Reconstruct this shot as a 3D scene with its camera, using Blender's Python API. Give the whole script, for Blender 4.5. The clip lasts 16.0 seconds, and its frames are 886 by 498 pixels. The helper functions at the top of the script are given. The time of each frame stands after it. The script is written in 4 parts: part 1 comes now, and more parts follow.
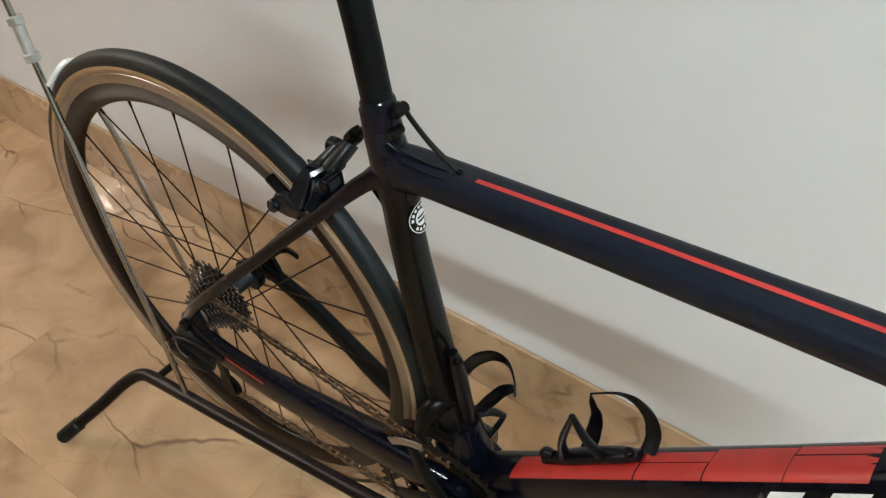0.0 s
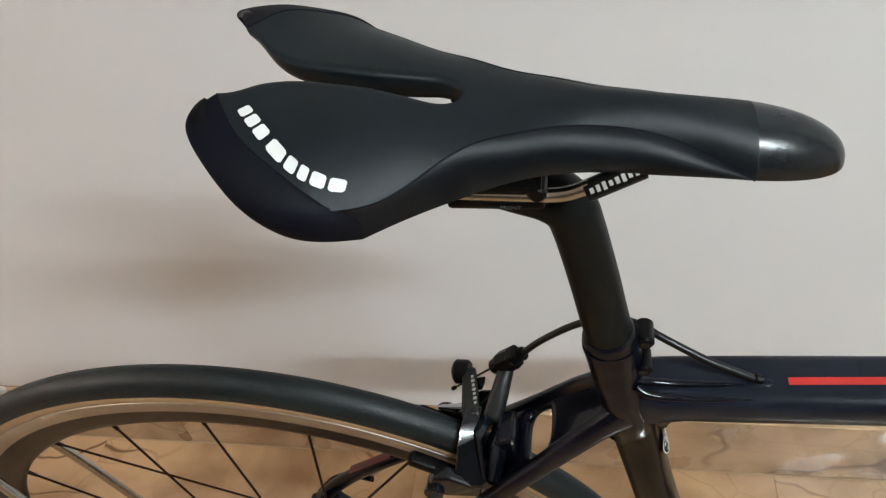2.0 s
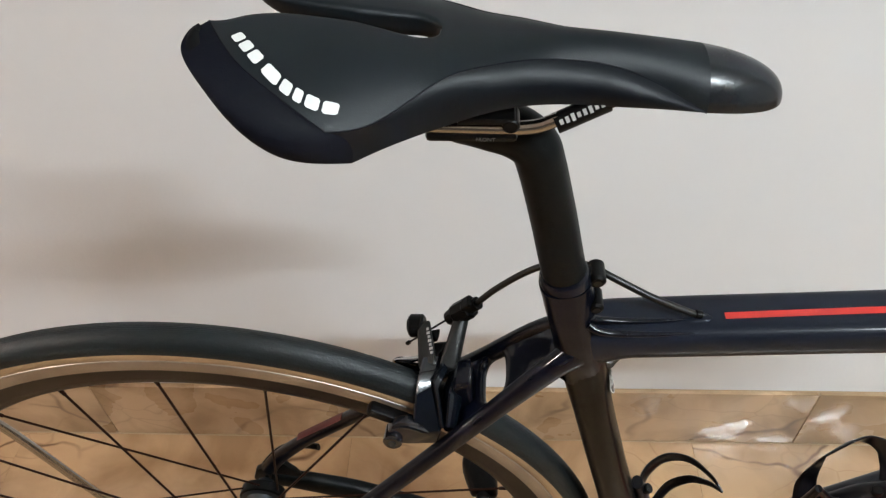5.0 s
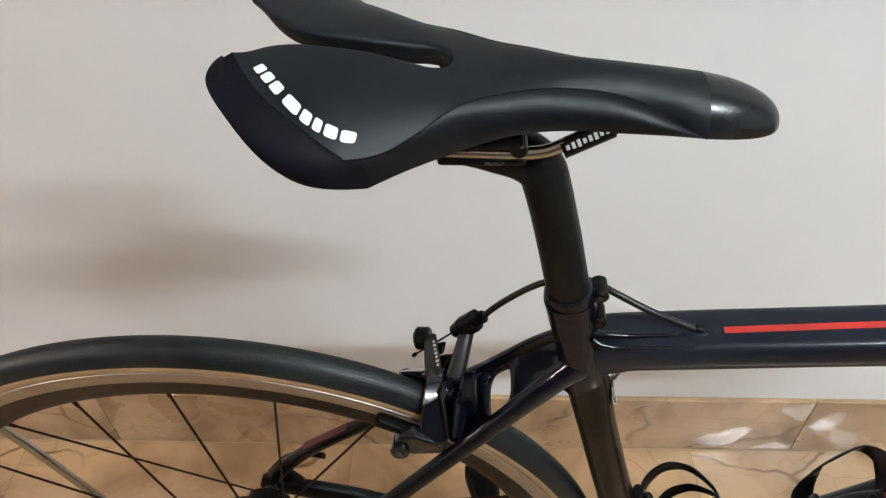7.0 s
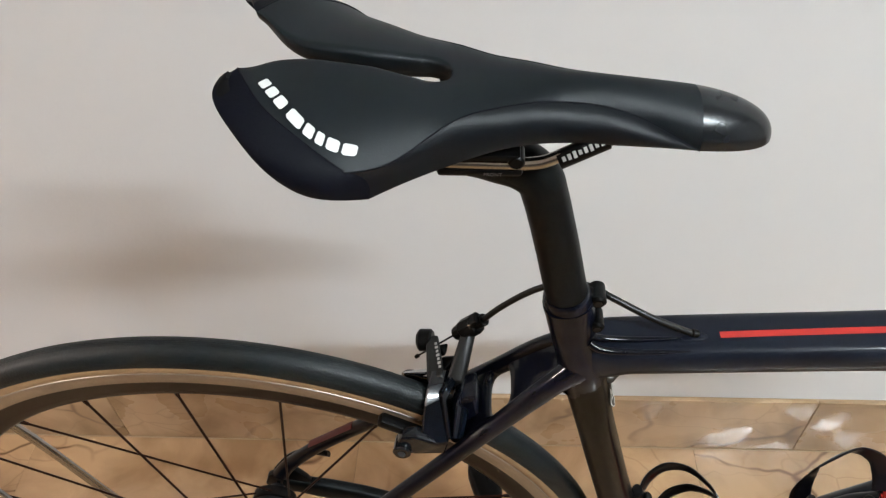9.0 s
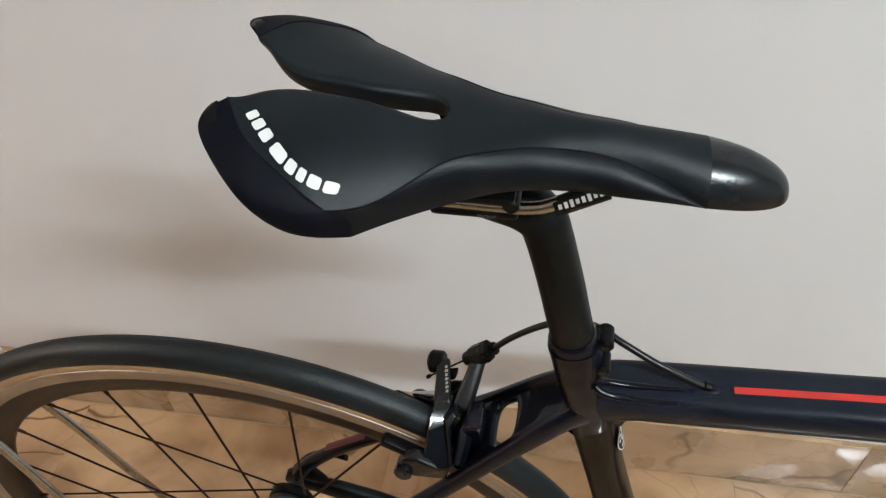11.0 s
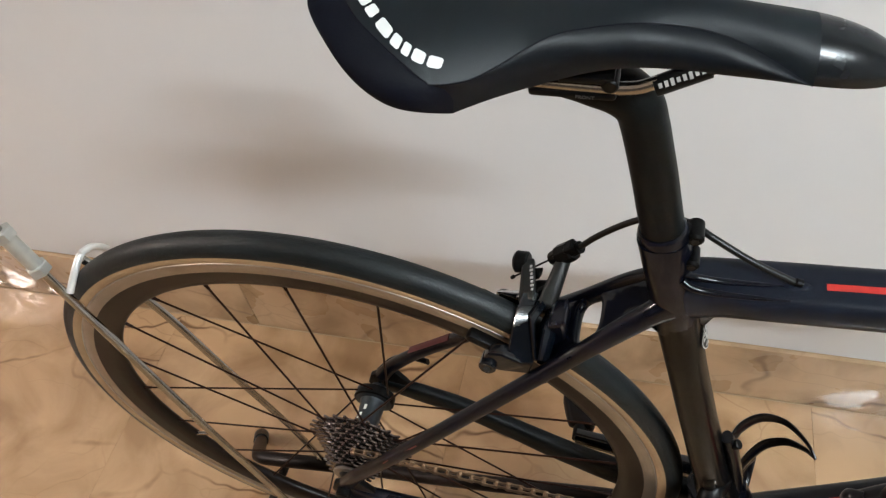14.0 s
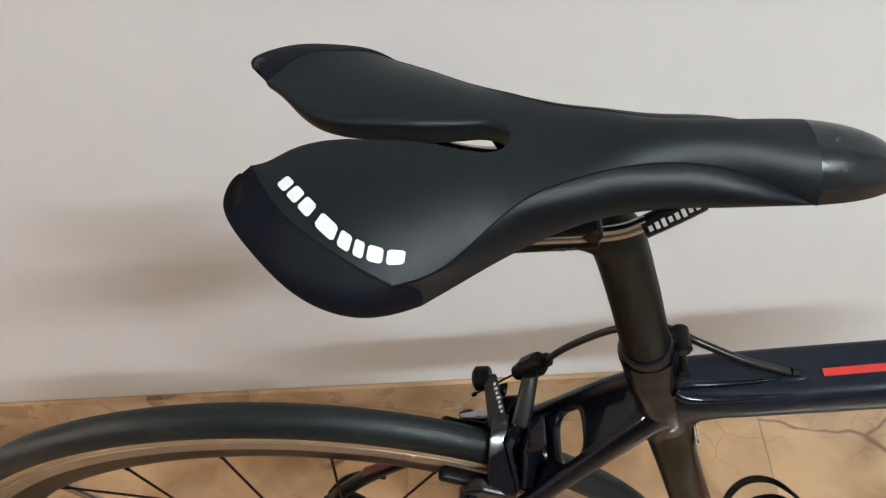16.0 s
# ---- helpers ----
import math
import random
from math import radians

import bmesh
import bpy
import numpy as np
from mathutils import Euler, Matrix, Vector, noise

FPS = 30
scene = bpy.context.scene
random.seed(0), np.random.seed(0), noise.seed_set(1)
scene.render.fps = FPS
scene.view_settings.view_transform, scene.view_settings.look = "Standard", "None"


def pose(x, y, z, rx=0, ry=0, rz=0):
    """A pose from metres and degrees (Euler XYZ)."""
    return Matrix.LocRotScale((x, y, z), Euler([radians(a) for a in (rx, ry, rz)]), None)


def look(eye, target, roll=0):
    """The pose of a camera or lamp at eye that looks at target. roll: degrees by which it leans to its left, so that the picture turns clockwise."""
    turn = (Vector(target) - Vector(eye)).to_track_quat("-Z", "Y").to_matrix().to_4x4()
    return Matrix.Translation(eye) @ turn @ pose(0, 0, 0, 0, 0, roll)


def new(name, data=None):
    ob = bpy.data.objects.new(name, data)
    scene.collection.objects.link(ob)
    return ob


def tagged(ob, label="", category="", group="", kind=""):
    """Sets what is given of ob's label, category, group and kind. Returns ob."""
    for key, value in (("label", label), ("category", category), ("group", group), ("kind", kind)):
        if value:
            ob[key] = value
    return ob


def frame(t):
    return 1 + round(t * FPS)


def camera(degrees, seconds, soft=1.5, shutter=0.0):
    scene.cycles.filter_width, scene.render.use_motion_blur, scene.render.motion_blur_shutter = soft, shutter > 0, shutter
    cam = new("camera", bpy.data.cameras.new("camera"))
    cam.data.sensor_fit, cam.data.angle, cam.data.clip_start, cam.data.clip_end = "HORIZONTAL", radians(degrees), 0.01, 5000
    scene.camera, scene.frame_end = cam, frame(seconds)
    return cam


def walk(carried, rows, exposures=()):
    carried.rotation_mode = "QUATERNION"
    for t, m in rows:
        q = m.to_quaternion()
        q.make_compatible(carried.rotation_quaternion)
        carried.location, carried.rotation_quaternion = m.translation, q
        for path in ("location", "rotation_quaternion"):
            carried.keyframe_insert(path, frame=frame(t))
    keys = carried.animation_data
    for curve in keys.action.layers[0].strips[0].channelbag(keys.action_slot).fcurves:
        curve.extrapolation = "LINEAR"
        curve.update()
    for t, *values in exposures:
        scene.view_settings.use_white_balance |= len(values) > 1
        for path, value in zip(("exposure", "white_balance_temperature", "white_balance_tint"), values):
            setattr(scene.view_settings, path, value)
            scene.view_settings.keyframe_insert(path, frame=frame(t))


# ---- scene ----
cam = camera(60.0, 16.0, soft=1.3)
# seconds, eye in metres, and the turn in degrees
PATH = [
    (0.0, 0.6427, -0.4219, 1.2203, 46.53, -0.96, 35.41),
    (0.3, 0.6051, -0.4096, 1.2245, 46.89, 2.14, 32.87),
    (0.5, 0.5656, -0.3929, 1.2169, 46.92, 4.01, 31.44),
    (0.7, 0.5004, -0.3672, 1.2189, 47.53, 5.26, 29.56),
    (1.0, 0.4139, -0.3039, 1.2198, 46.03, 7.59, 26.10),
    (1.3, 0.3566, -0.2828, 1.2126, 45.13, 7.23, 21.09),
    (1.5, 0.3281, -0.2664, 1.2108, 44.72, 7.23, 17.48),
    (1.7, 0.3120, -0.2635, 1.2300, 44.20, 7.33, 14.08),
    (2.0, 0.2612, -0.2761, 1.2316, 43.52, 6.06, 7.66),
    (2.5, 0.2361, -0.3073, 1.2197, 43.10, 4.20, 3.36),
    (3.0, 0.2314, -0.3218, 1.2149, 44.42, 2.75, 2.15),
    (3.5, 0.2274, -0.3258, 1.2272, 45.55, 2.18, 2.05),
    (4.0, 0.2387, -0.3222, 1.2147, 44.22, 2.13, 2.56),
    (6.5, 0.2286, -0.3161, 1.2438, 43.09, 1.54, 2.94),
    (7.0, 0.2292, -0.3218, 1.2408, 43.67, 1.68, 2.79),
    (7.5, 0.2307, -0.3263, 1.2454, 43.55, 1.83, 3.23),
    (8.0, 0.2300, -0.3254, 1.2454, 43.39, 1.87, 3.32),
    (8.5, 0.2317, -0.3260, 1.2494, 43.44, 1.82, 3.14),
    (11.0, 0.2716, -0.2948, 1.2608, 42.91, 2.84, 10.02),
    (11.5, 0.2931, -0.2840, 1.2700, 42.57, 2.92, 13.52),
    (12.0, 0.3049, -0.2827, 1.2710, 41.50, 4.33, 15.77),
    (12.5, 0.3088, -0.2841, 1.2721, 40.49, 4.87, 15.87),
    (13.0, 0.3111, -0.2832, 1.2752, 39.74, 5.12, 15.79),
    (13.5, 0.3033, -0.2906, 1.2675, 39.25, 5.63, 15.51),
    (13.8, 0.2846, -0.3060, 1.2581, 38.64, 6.19, 14.89),
    (14.0, 0.2632, -0.3252, 1.2517, 38.42, 6.24, 13.99),
    (14.2, 0.2486, -0.3182, 1.2492, 38.30, 5.41, 12.20),
    (14.5, 0.2289, -0.3060, 1.2538, 37.91, 4.91, 7.29),
    (14.7, 0.2239, -0.2965, 1.2520, 37.87, 5.08, 4.89),
    (15.0, 0.2202, -0.2767, 1.2526, 37.46, 5.63, 2.92),
    (15.5, 0.2066, -0.2554, 1.2511, 37.76, 6.49, 1.52),
    (16.0, 0.2160, -0.2338, 1.2529, 38.83, 6.60, 1.30),
]
# seconds, stops, kelvin, tint
EXPOSURES = [(0.0, 0.23, 6420, 5), (1.0, 0.25, 6420, 6.5), (2.0, 0.32, 6450, 9), (3.0, 0.42, 6450, 10.5), (8.5, 0.45, 6450, 10.5), (11.0, 0.32, 6450, 10), (13.0, 0.26, 6450, 10.5), (14.0, 0.40, 6450, 10.5), (15.0, 0.46, 6450, 10), (16.0, 0.44, 6450, 10)]
walk(cam, [(t, pose(x, y, z, rx, ry, rz)) for t, x, y, z, rx, ry, rz in PATH], EXPOSURES)

# ---- light: a cool ceiling tube ahead of the bicycle and a warm one far behind it ----
world = bpy.data.worlds.new("world")
scene.world = world
world.use_nodes = True
world.node_tree.nodes["Background"].inputs[0].default_value = (0.8, 0.85, 1.0, 1)
world.node_tree.nodes["Background"].inputs[1].default_value = 0.02


def area_lamp(name, eye, target, size_x, size_y, watts, colour):
    lamp = bpy.data.lights.new(name, "AREA")
    lamp.shape, lamp.size, lamp.size_y, lamp.energy, lamp.color = "RECTANGLE", size_x, size_y, watts, colour
    ob = new(name, lamp)
    ob.matrix_world = look(eye, target)
    return ob


# bare tubes shine up at the ceiling as well as down
for name, x, watts, colour in (("cool_ceiling_tube", 1.86, 78, (0.89, 1.0, 1.045)), ("warm_ceiling_tube", -4.15, 116, (1.0, 0.858, 0.77))):
    area_lamp(name, (x, -1.35, 2.90), (x, -1.35, 0), 1.10, 0.05, watts, colour)
    area_lamp(name + "_upper_side", (x, -1.35, 2.91), (x, -1.35, 4), 1.10, 0.05, watts * 1.6, colour)

# ---- materials ----
def mat(name, base, rough=0.5, metal=0.0, coat=0.0, coat_rough=0.05, bump=0.0, bump_scale=200.0, vary=0.0, vary_scale=8.0, spec=0.5, rough_vary=0.0, coat_ior=1.5):
    """A surface with variation at two scales: broad tone and wear, and fine grain as relief."""
    m = bpy.data.materials.new(name)
    m.use_nodes = True
    nt = m.node_tree
    b = nt.nodes["Principled BSDF"]
    b.inputs["Base Color"].default_value = (*base, 1)
    b.inputs["Roughness"].default_value = rough
    b.inputs["Metallic"].default_value = metal
    b.inputs["Coat Weight"].default_value = coat
    b.inputs["Coat Roughness"].default_value = coat_rough
    b.inputs["Coat IOR"].default_value = coat_ior
    b.inputs["Specular IOR Level"].default_value = spec
    tc = nt.nodes.new("ShaderNodeTexCoord")
    if vary or rough_vary:
        n = nt.nodes.new("ShaderNodeTexNoise")
        n.inputs["Scale"].default_value, n.inputs["Detail"].default_value = vary_scale, 6
        nt.links.new(tc.outputs["Object"], n.inputs["Vector"])
        if vary:
            r = nt.nodes.new("ShaderNodeMapRange")
            r.inputs["From Min"].default_value, r.inputs["From Max"].default_value = 0.3, 0.7
            r.inputs["To Min"].default_value, r.inputs["To Max"].default_value = 1 - vary, 1 + vary
            nt.links.new(n.outputs["Fac"], r.inputs["Value"])
            mul = nt.nodes.new("ShaderNodeMix")
            mul.data_type, mul.blend_type = "RGBA", "MULTIPLY"
            mul.inputs[0].default_value = 1
            mul.inputs[6].default_value = (*base, 1)
            nt.links.new(r.outputs[0], mul.inputs[7])
            nt.links.new(mul.outputs[2], b.inputs["Base Color"])
        if rough_vary:
            r2 = nt.nodes.new("ShaderNodeMapRange")
            r2.inputs["From Min"].default_value, r2.inputs["From Max"].default_value = 0.3, 0.7
            r2.inputs["To Min"].default_value, r2.inputs["To Max"].default_value = max(rough - rough_vary, 0.02), rough + rough_vary
            nt.links.new(n.outputs["Fac"], r2.inputs["Value"])
            nt.links.new(r2.outputs[0], b.inputs["Roughness"])
    if bump:
        g = nt.nodes.new("ShaderNodeTexNoise")
        g.inputs["Scale"].default_value, g.inputs["Detail"].default_value = bump_scale, 4
        nt.links.new(tc.outputs["Object"], g.inputs["Vector"])
        bp = nt.nodes.new("ShaderNodeBump")
        bp.inputs["Strength"].default_value, bp.inputs["Distance"].default_value = bump, 0.001
        nt.links.new(g.outputs["Fac"], bp.inputs["Height"])
        nt.links.new(bp.outputs[0], b.inputs["Normal"])
    return m


def marble(name, light, dark, vein, rough, dull, ripple=14, swell=0.25, spec=0.3):
    """Polished beige marble: cloudy tone, thin dark cracks, a little unevenness in the polish. Each piece is cut from another place of the block."""
    m = bpy.data.materials.new(name)
    m.use_nodes = True
    nt, N = m.node_tree, m.node_tree.nodes.new
    L = nt.links.new
    b = nt.nodes["Principled BSDF"]
    b.inputs["Specular IOR Level"].default_value = spec
    geo, info = N("ShaderNodeNewGeometry"), N("ShaderNodeObjectInfo")
    mul = N("ShaderNodeVectorMath")
    mul.operation = "MULTIPLY_ADD"
    L(info.outputs["Random"], mul.inputs[0])
    mul.inputs[1].default_value = (7.0, 11.0, 5.0)
    L(geo.outputs["Position"], mul.inputs[2])
    cloud = N("ShaderNodeTexNoise")
    cloud.inputs["Scale"].default_value, cloud.inputs["Detail"].default_value, cloud.inputs["Distortion"].default_value = 7, 8, 0.6
    L(mul.outputs[0], cloud.inputs["Vector"])
    ramp = N("ShaderNodeValToRGB")
    ramp.color_ramp.elements[0].position, ramp.color_ramp.elements[0].color = 0.36, (*dark, 1)
    ramp.color_ramp.elements[1].position, ramp.color_ramp.elements[1].color = 0.60, (*light, 1)
    L(cloud.outputs["Fac"], ramp.inputs[0])
    # veins: slanting, branching cracks between stretched cells, bent a little and broken up by a second noise
    bend = N("ShaderNodeTexNoise")
    bend.inputs["Scale"].default_value, bend.inputs["Detail"].default_value = 5.0, 3
    L(mul.outputs[0], bend.inputs["Vector"])
    shift = N("ShaderNodeVectorMath")
    shift.operation = "MULTIPLY_ADD"
    L(bend.outputs["Color"], shift.inputs[0])
    shift.inputs[1].default_value = (0.12, 0.12, 0.12)
    L(mul.outputs[0], shift.inputs[2])
    veins = []
    for turn, stretch, scale, width, strength in (((0.2, 0.3, 0.7), (1.0, 2.4, 1.6), 2.5, 0.022, 0.85), ((0.1, 0.5, 0.25), (1.0, 2.0, 1.8), 6.5, 0.020, 0.22)):
        lay = N("ShaderNodeMapping")
        lay.inputs["Rotation"].default_value, lay.inputs["Scale"].default_value = turn, stretch
        L(shift.outputs[0], lay.inputs["Vector"])
        cells = N("ShaderNodeTexVoronoi")
        cells.feature = "DISTANCE_TO_EDGE"
        cells.inputs["Scale"].default_value = scale
        L(lay.outputs[0], cells.inputs["Vector"])
        thin = N("ShaderNodeMapRange")
        thin.interpolation_type = "SMOOTHSTEP"
        thin.inputs["From Min"].default_value, thin.inputs["From Max"].default_value = 0.0, width
        thin.inputs["To Min"].default_value, thin.inputs["To Max"].default_value = strength, 0.0
        L(cells.outputs["Distance"], thin.inputs["Value"])
        veins.append(thin)
    most = N("ShaderNodeMath")
    most.operation = "MAXIMUM"
    L(veins[0].outputs[0], most.inputs[0])
    L(veins[1].outputs[0], most.inputs[1])
    breakup = N("ShaderNodeTexNoise")
    breakup.inputs["Scale"].default_value, breakup.inputs["Detail"].default_value = 3.6, 5
    L(mul.outputs[0], breakup.inputs["Vector"])
    br = N("ShaderNodeMapRange")
    br.inputs["From Min"].default_value, br.inputs["From Max"].default_value = 0.45, 0.58
    L(breakup.outputs["Fac"], br.inputs["Value"])
    half = N("ShaderNodeMath")
    half.operation = "MULTIPLY"
    L(most.outputs[0], half.inputs[0])
    L(br.outputs[0], half.inputs[1])
    mix = N("ShaderNodeMix")
    mix.data_type = "RGBA"
    L(half.outputs[0], mix.inputs[0])
    L(ramp.outputs[0], mix.inputs[6])
    mix.inputs[7].default_value = (*vein, 1)
    L(mix.outputs[2], b.inputs["Base Color"])
    worn = N("ShaderNodeTexNoise")
    worn.inputs["Scale"].default_value, worn.inputs["Detail"].default_value = 11, 3
    L(mul.outputs[0], worn.inputs["Vector"])
    rr = N("ShaderNodeMapRange")
    rr.inputs["From Min"].default_value, rr.inputs["From Max"].default_value = 0.54, 0.63
    rr.inputs["To Min"].default_value, rr.inputs["To Max"].default_value = dull, rough
    L(worn.outputs["Fac"], rr.inputs["Value"])
    L(rr.outputs[0], b.inputs["Roughness"])
    wave = N("ShaderNodeTexNoise")
    wave.inputs["Scale"].default_value, wave.inputs["Detail"].default_value = ripple, 0.6
    L(mul.outputs[0], wave.inputs["Vector"])
    bp = N("ShaderNodeBump")
    bp.inputs["Strength"].default_value, bp.inputs["Distance"].default_value = swell, 0.002
    L(wave.outputs["Fac"], bp.inputs["Height"])
    L(bp.outputs[0], b.inputs["Normal"])
    return m


M_WALL = mat("wall_paint", (0.655, 0.665, 0.672), 0.75, bump=0.25, bump_scale=160, vary=0.03, vary_scale=2.2)
M_CEIL = mat("ceiling_paint", (0.80, 0.80, 0.79), 0.8, bump=0.2, bump_scale=120, vary=0.02)
# for the unseen side walls: a tone chosen for the light they bounce
M_SIDEWALL = mat("unseen_side_wall", (0.50, 0.49, 0.47), 0.8, bump=0.2, bump_scale=120, vary=0.05)
# for the unseen front wall: dark, so glossy paint facing it reflects little light
M_DARKWALL = mat("unseen_dark_wall", (0.13, 0.115, 0.10), 0.8, bump=0.2, bump_scale=120, vary=0.06)
M_FLOOR = marble("beige_marble", (0.390, 0.253, 0.141), (0.252, 0.154, 0.081), (0.080, 0.038, 0.018), 0.03, 0.10, 9, 0.16, 0.4)
M_SKIRT = marble("brown_marble", (0.44, 0.305, 0.185), (0.25, 0.162, 0.088), (0.10, 0.055, 0.03), 0.012, 0.36, 16, 0.26, 0.4)
M_GROUT = mat("grout", (0.30, 0.21, 0.122), 0.9, bump=0.4, vary=0.1)
M_GLOSS = mat("gloss_navy_paint", (0.0016, 0.0021, 0.0046), 0.3, coat=0.55, coat_rough=0.012, coat_ior=1.40, vary=0.15, vary_scale=30, spec=0.03)
M_SATIN = mat("satin_navy_paint", (0.0050, 0.0066, 0.0112), 0.36, coat=0.22, coat_rough=0.08, coat_ior=1.34, vary=0.1, vary_scale=20, bump=0.04, bump_scale=900, spec=0.07)
M_CARBON = mat("matt_carbon", (0.0020, 0.0026, 0.0028), 0.42, vary=0.18, vary_scale=25, bump=0.08, bump_scale=700, spec=0.095)
M_TUBE = mat("dark_lacquered_carbon", (0.0014, 0.0016, 0.0018), 0.40, coat=0.42, coat_rough=0.012, coat_ior=1.38, vary=0.15, vary_scale=30, bump=0.03, bump_scale=260, spec=0.03)
M_RED = mat("red_paint", (0.36, 0.018, 0.012), 0.45, coat=0.2, coat_rough=0.2, vary=0.06, vary_scale=30, spec=0.3)
M_DEEPRED = mat("deep_red_paint", (0.27, 0.014, 0.010), 0.42, coat=0.2, coat_rough=0.15, vary=0.08, vary_scale=40, spec=0.3)
M_DULLRED = mat("dull_red_paint", (0.055, 0.006, 0.0055), 0.5, vary=0.3, vary_scale=60, spec=0.2)
M_WHITE = mat("white_print", (0.66, 0.66, 0.64), 0.5, vary=0.04, vary_scale=200)
M_PRINT = mat("grey_print", (0.26, 0.25, 0.24), 0.6, vary=0.1, vary_scale=300)
M_FAINT = mat("faint_grey_print", (0.05, 0.048, 0.045), 0.6, vary=0.1, vary_scale=300)
M_RUBBER = mat("tyre_rubber", (0.0042, 0.0060, 0.0066), 0.48, vary=0.2, vary_scale=18, bump=0.25, bump_scale=500, rough_vary=0.08, spec=0.21)
M_TAN = mat("tan_sidewall", (0.27, 0.172, 0.088), 0.7, vary=0.15, vary_scale=25, bump=0.2, bump_scale=400)
M_TRACK = mat("machined_brake_track", (0.255, 0.205, 0.155), 0.36, metal=0.7, vary=0.12, vary_scale=30, bump=0.12, bump_scale=900)
M_RIM = mat("dark_anodised_rim", (0.0064, 0.0038, 0.0028), 0.34, metal=0.1, vary=0.2, vary_scale=25, spec=0.16)
M_SPOKE = mat("black_spoke", (0.0115, 0.0034, 0.0018), 0.45, metal=0.1, vary=0.1, spec=0.08)
M_HUB = mat("grey_hub_alloy", (0.036, 0.040, 0.045), 0.42, metal=0.85, vary=0.15, vary_scale=60)
M_STEEL = mat("chromed_steel", (0.40, 0.39, 0.37), 0.20, metal=1.0, vary=0.12, vary_scale=40, rough_vary=0.08)
M_BRIGHT = mat("bright_zinc_steel", (0.78, 0.77, 0.74), 0.34, metal=0.35, vary=0.08, vary_scale=60, rough_vary=0.08)
M_ZINC = mat("zinc_plate", (0.52, 0.53, 0.50), 0.42, metal=0.7, vary=0.15, vary_scale=60, bump=0.2, bump_scale=300)
M_SPROCKET = mat("worn_sprocket_steel", (0.13, 0.10, 0.088), 0.25, metal=0.85, vary=0.3, vary_scale=90)
M_CHAIN = mat("oily_chain_steel", (0.19, 0.125, 0.078), 0.30, metal=0.85, vary=0.25, vary_scale=120)
M_BRAKE = mat("polished_dark_alloy", (0.0016, 0.0026, 0.0044), 0.24, metal=0.0, coat=0.75, coat_rough=0.025, coat_ior=1.42, vary=0.1, vary_scale=40, spec=0.15)
M_ARM = mat("satin_black_alloy", (0.0065, 0.0065, 0.0062), 0.42, vary=0.12, vary_scale=60, bump=0.05, bump_scale=700, spec=0.2)
M_BLACK = mat("black_plastic", (0.0018, 0.0017, 0.0017), 0.36, vary=0.15, vary_scale=80, bump=0.05, bump_scale=600, spec=0.10)
M_BAND = mat("glossy_carbon_band", (0.0016, 0.0016, 0.0026), 0.32, coat=0.25, coat_rough=0.08, coat_ior=1.35, vary=0.15, vary_scale=60, spec=0.15)
M_CABLE = mat("black_cable_housing", (0.004, 0.004, 0.0038), 0.36, vary=0.1, spec=0.25)
M_STAND = mat("black_powder_coat", (0.0055, 0.0032, 0.0027), 0.42, vary=0.2, vary_scale=40, bump=0.15, bump_scale=600, spec=0.17)
M_SADDLE = mat("black_saddle_cover", (0.0022, 0.0041, 0.0056), 0.50, vary=0.1, vary_scale=20, bump=0.07, bump_scale=1400, spec=0.168)
M_SIDE = mat("smooth_black_vinyl", (0.0012, 0.0022, 0.0038), 0.46, vary=0.12, vary_scale=25, bump=0.03, bump_scale=900, spec=0.135)
M_REAR = mat("dark_navy_vinyl", (0.0011, 0.0015, 0.0036), 0.62, vary=0.1, vary_scale=30, bump=0.1, bump_scale=900, spec=0.08)
M_PATCH = mat("glossy_nose_vinyl", (0.0030, 0.0042, 0.0056), 0.24, vary=0.12, vary_scale=40, bump=0.09, bump_scale=420, spec=0.31, rough_vary=0.05)
M_GREY = mat("brushed_grey_alloy", (0.28, 0.25, 0.22), 0.35, metal=0.8, vary=0.15, vary_scale=60)


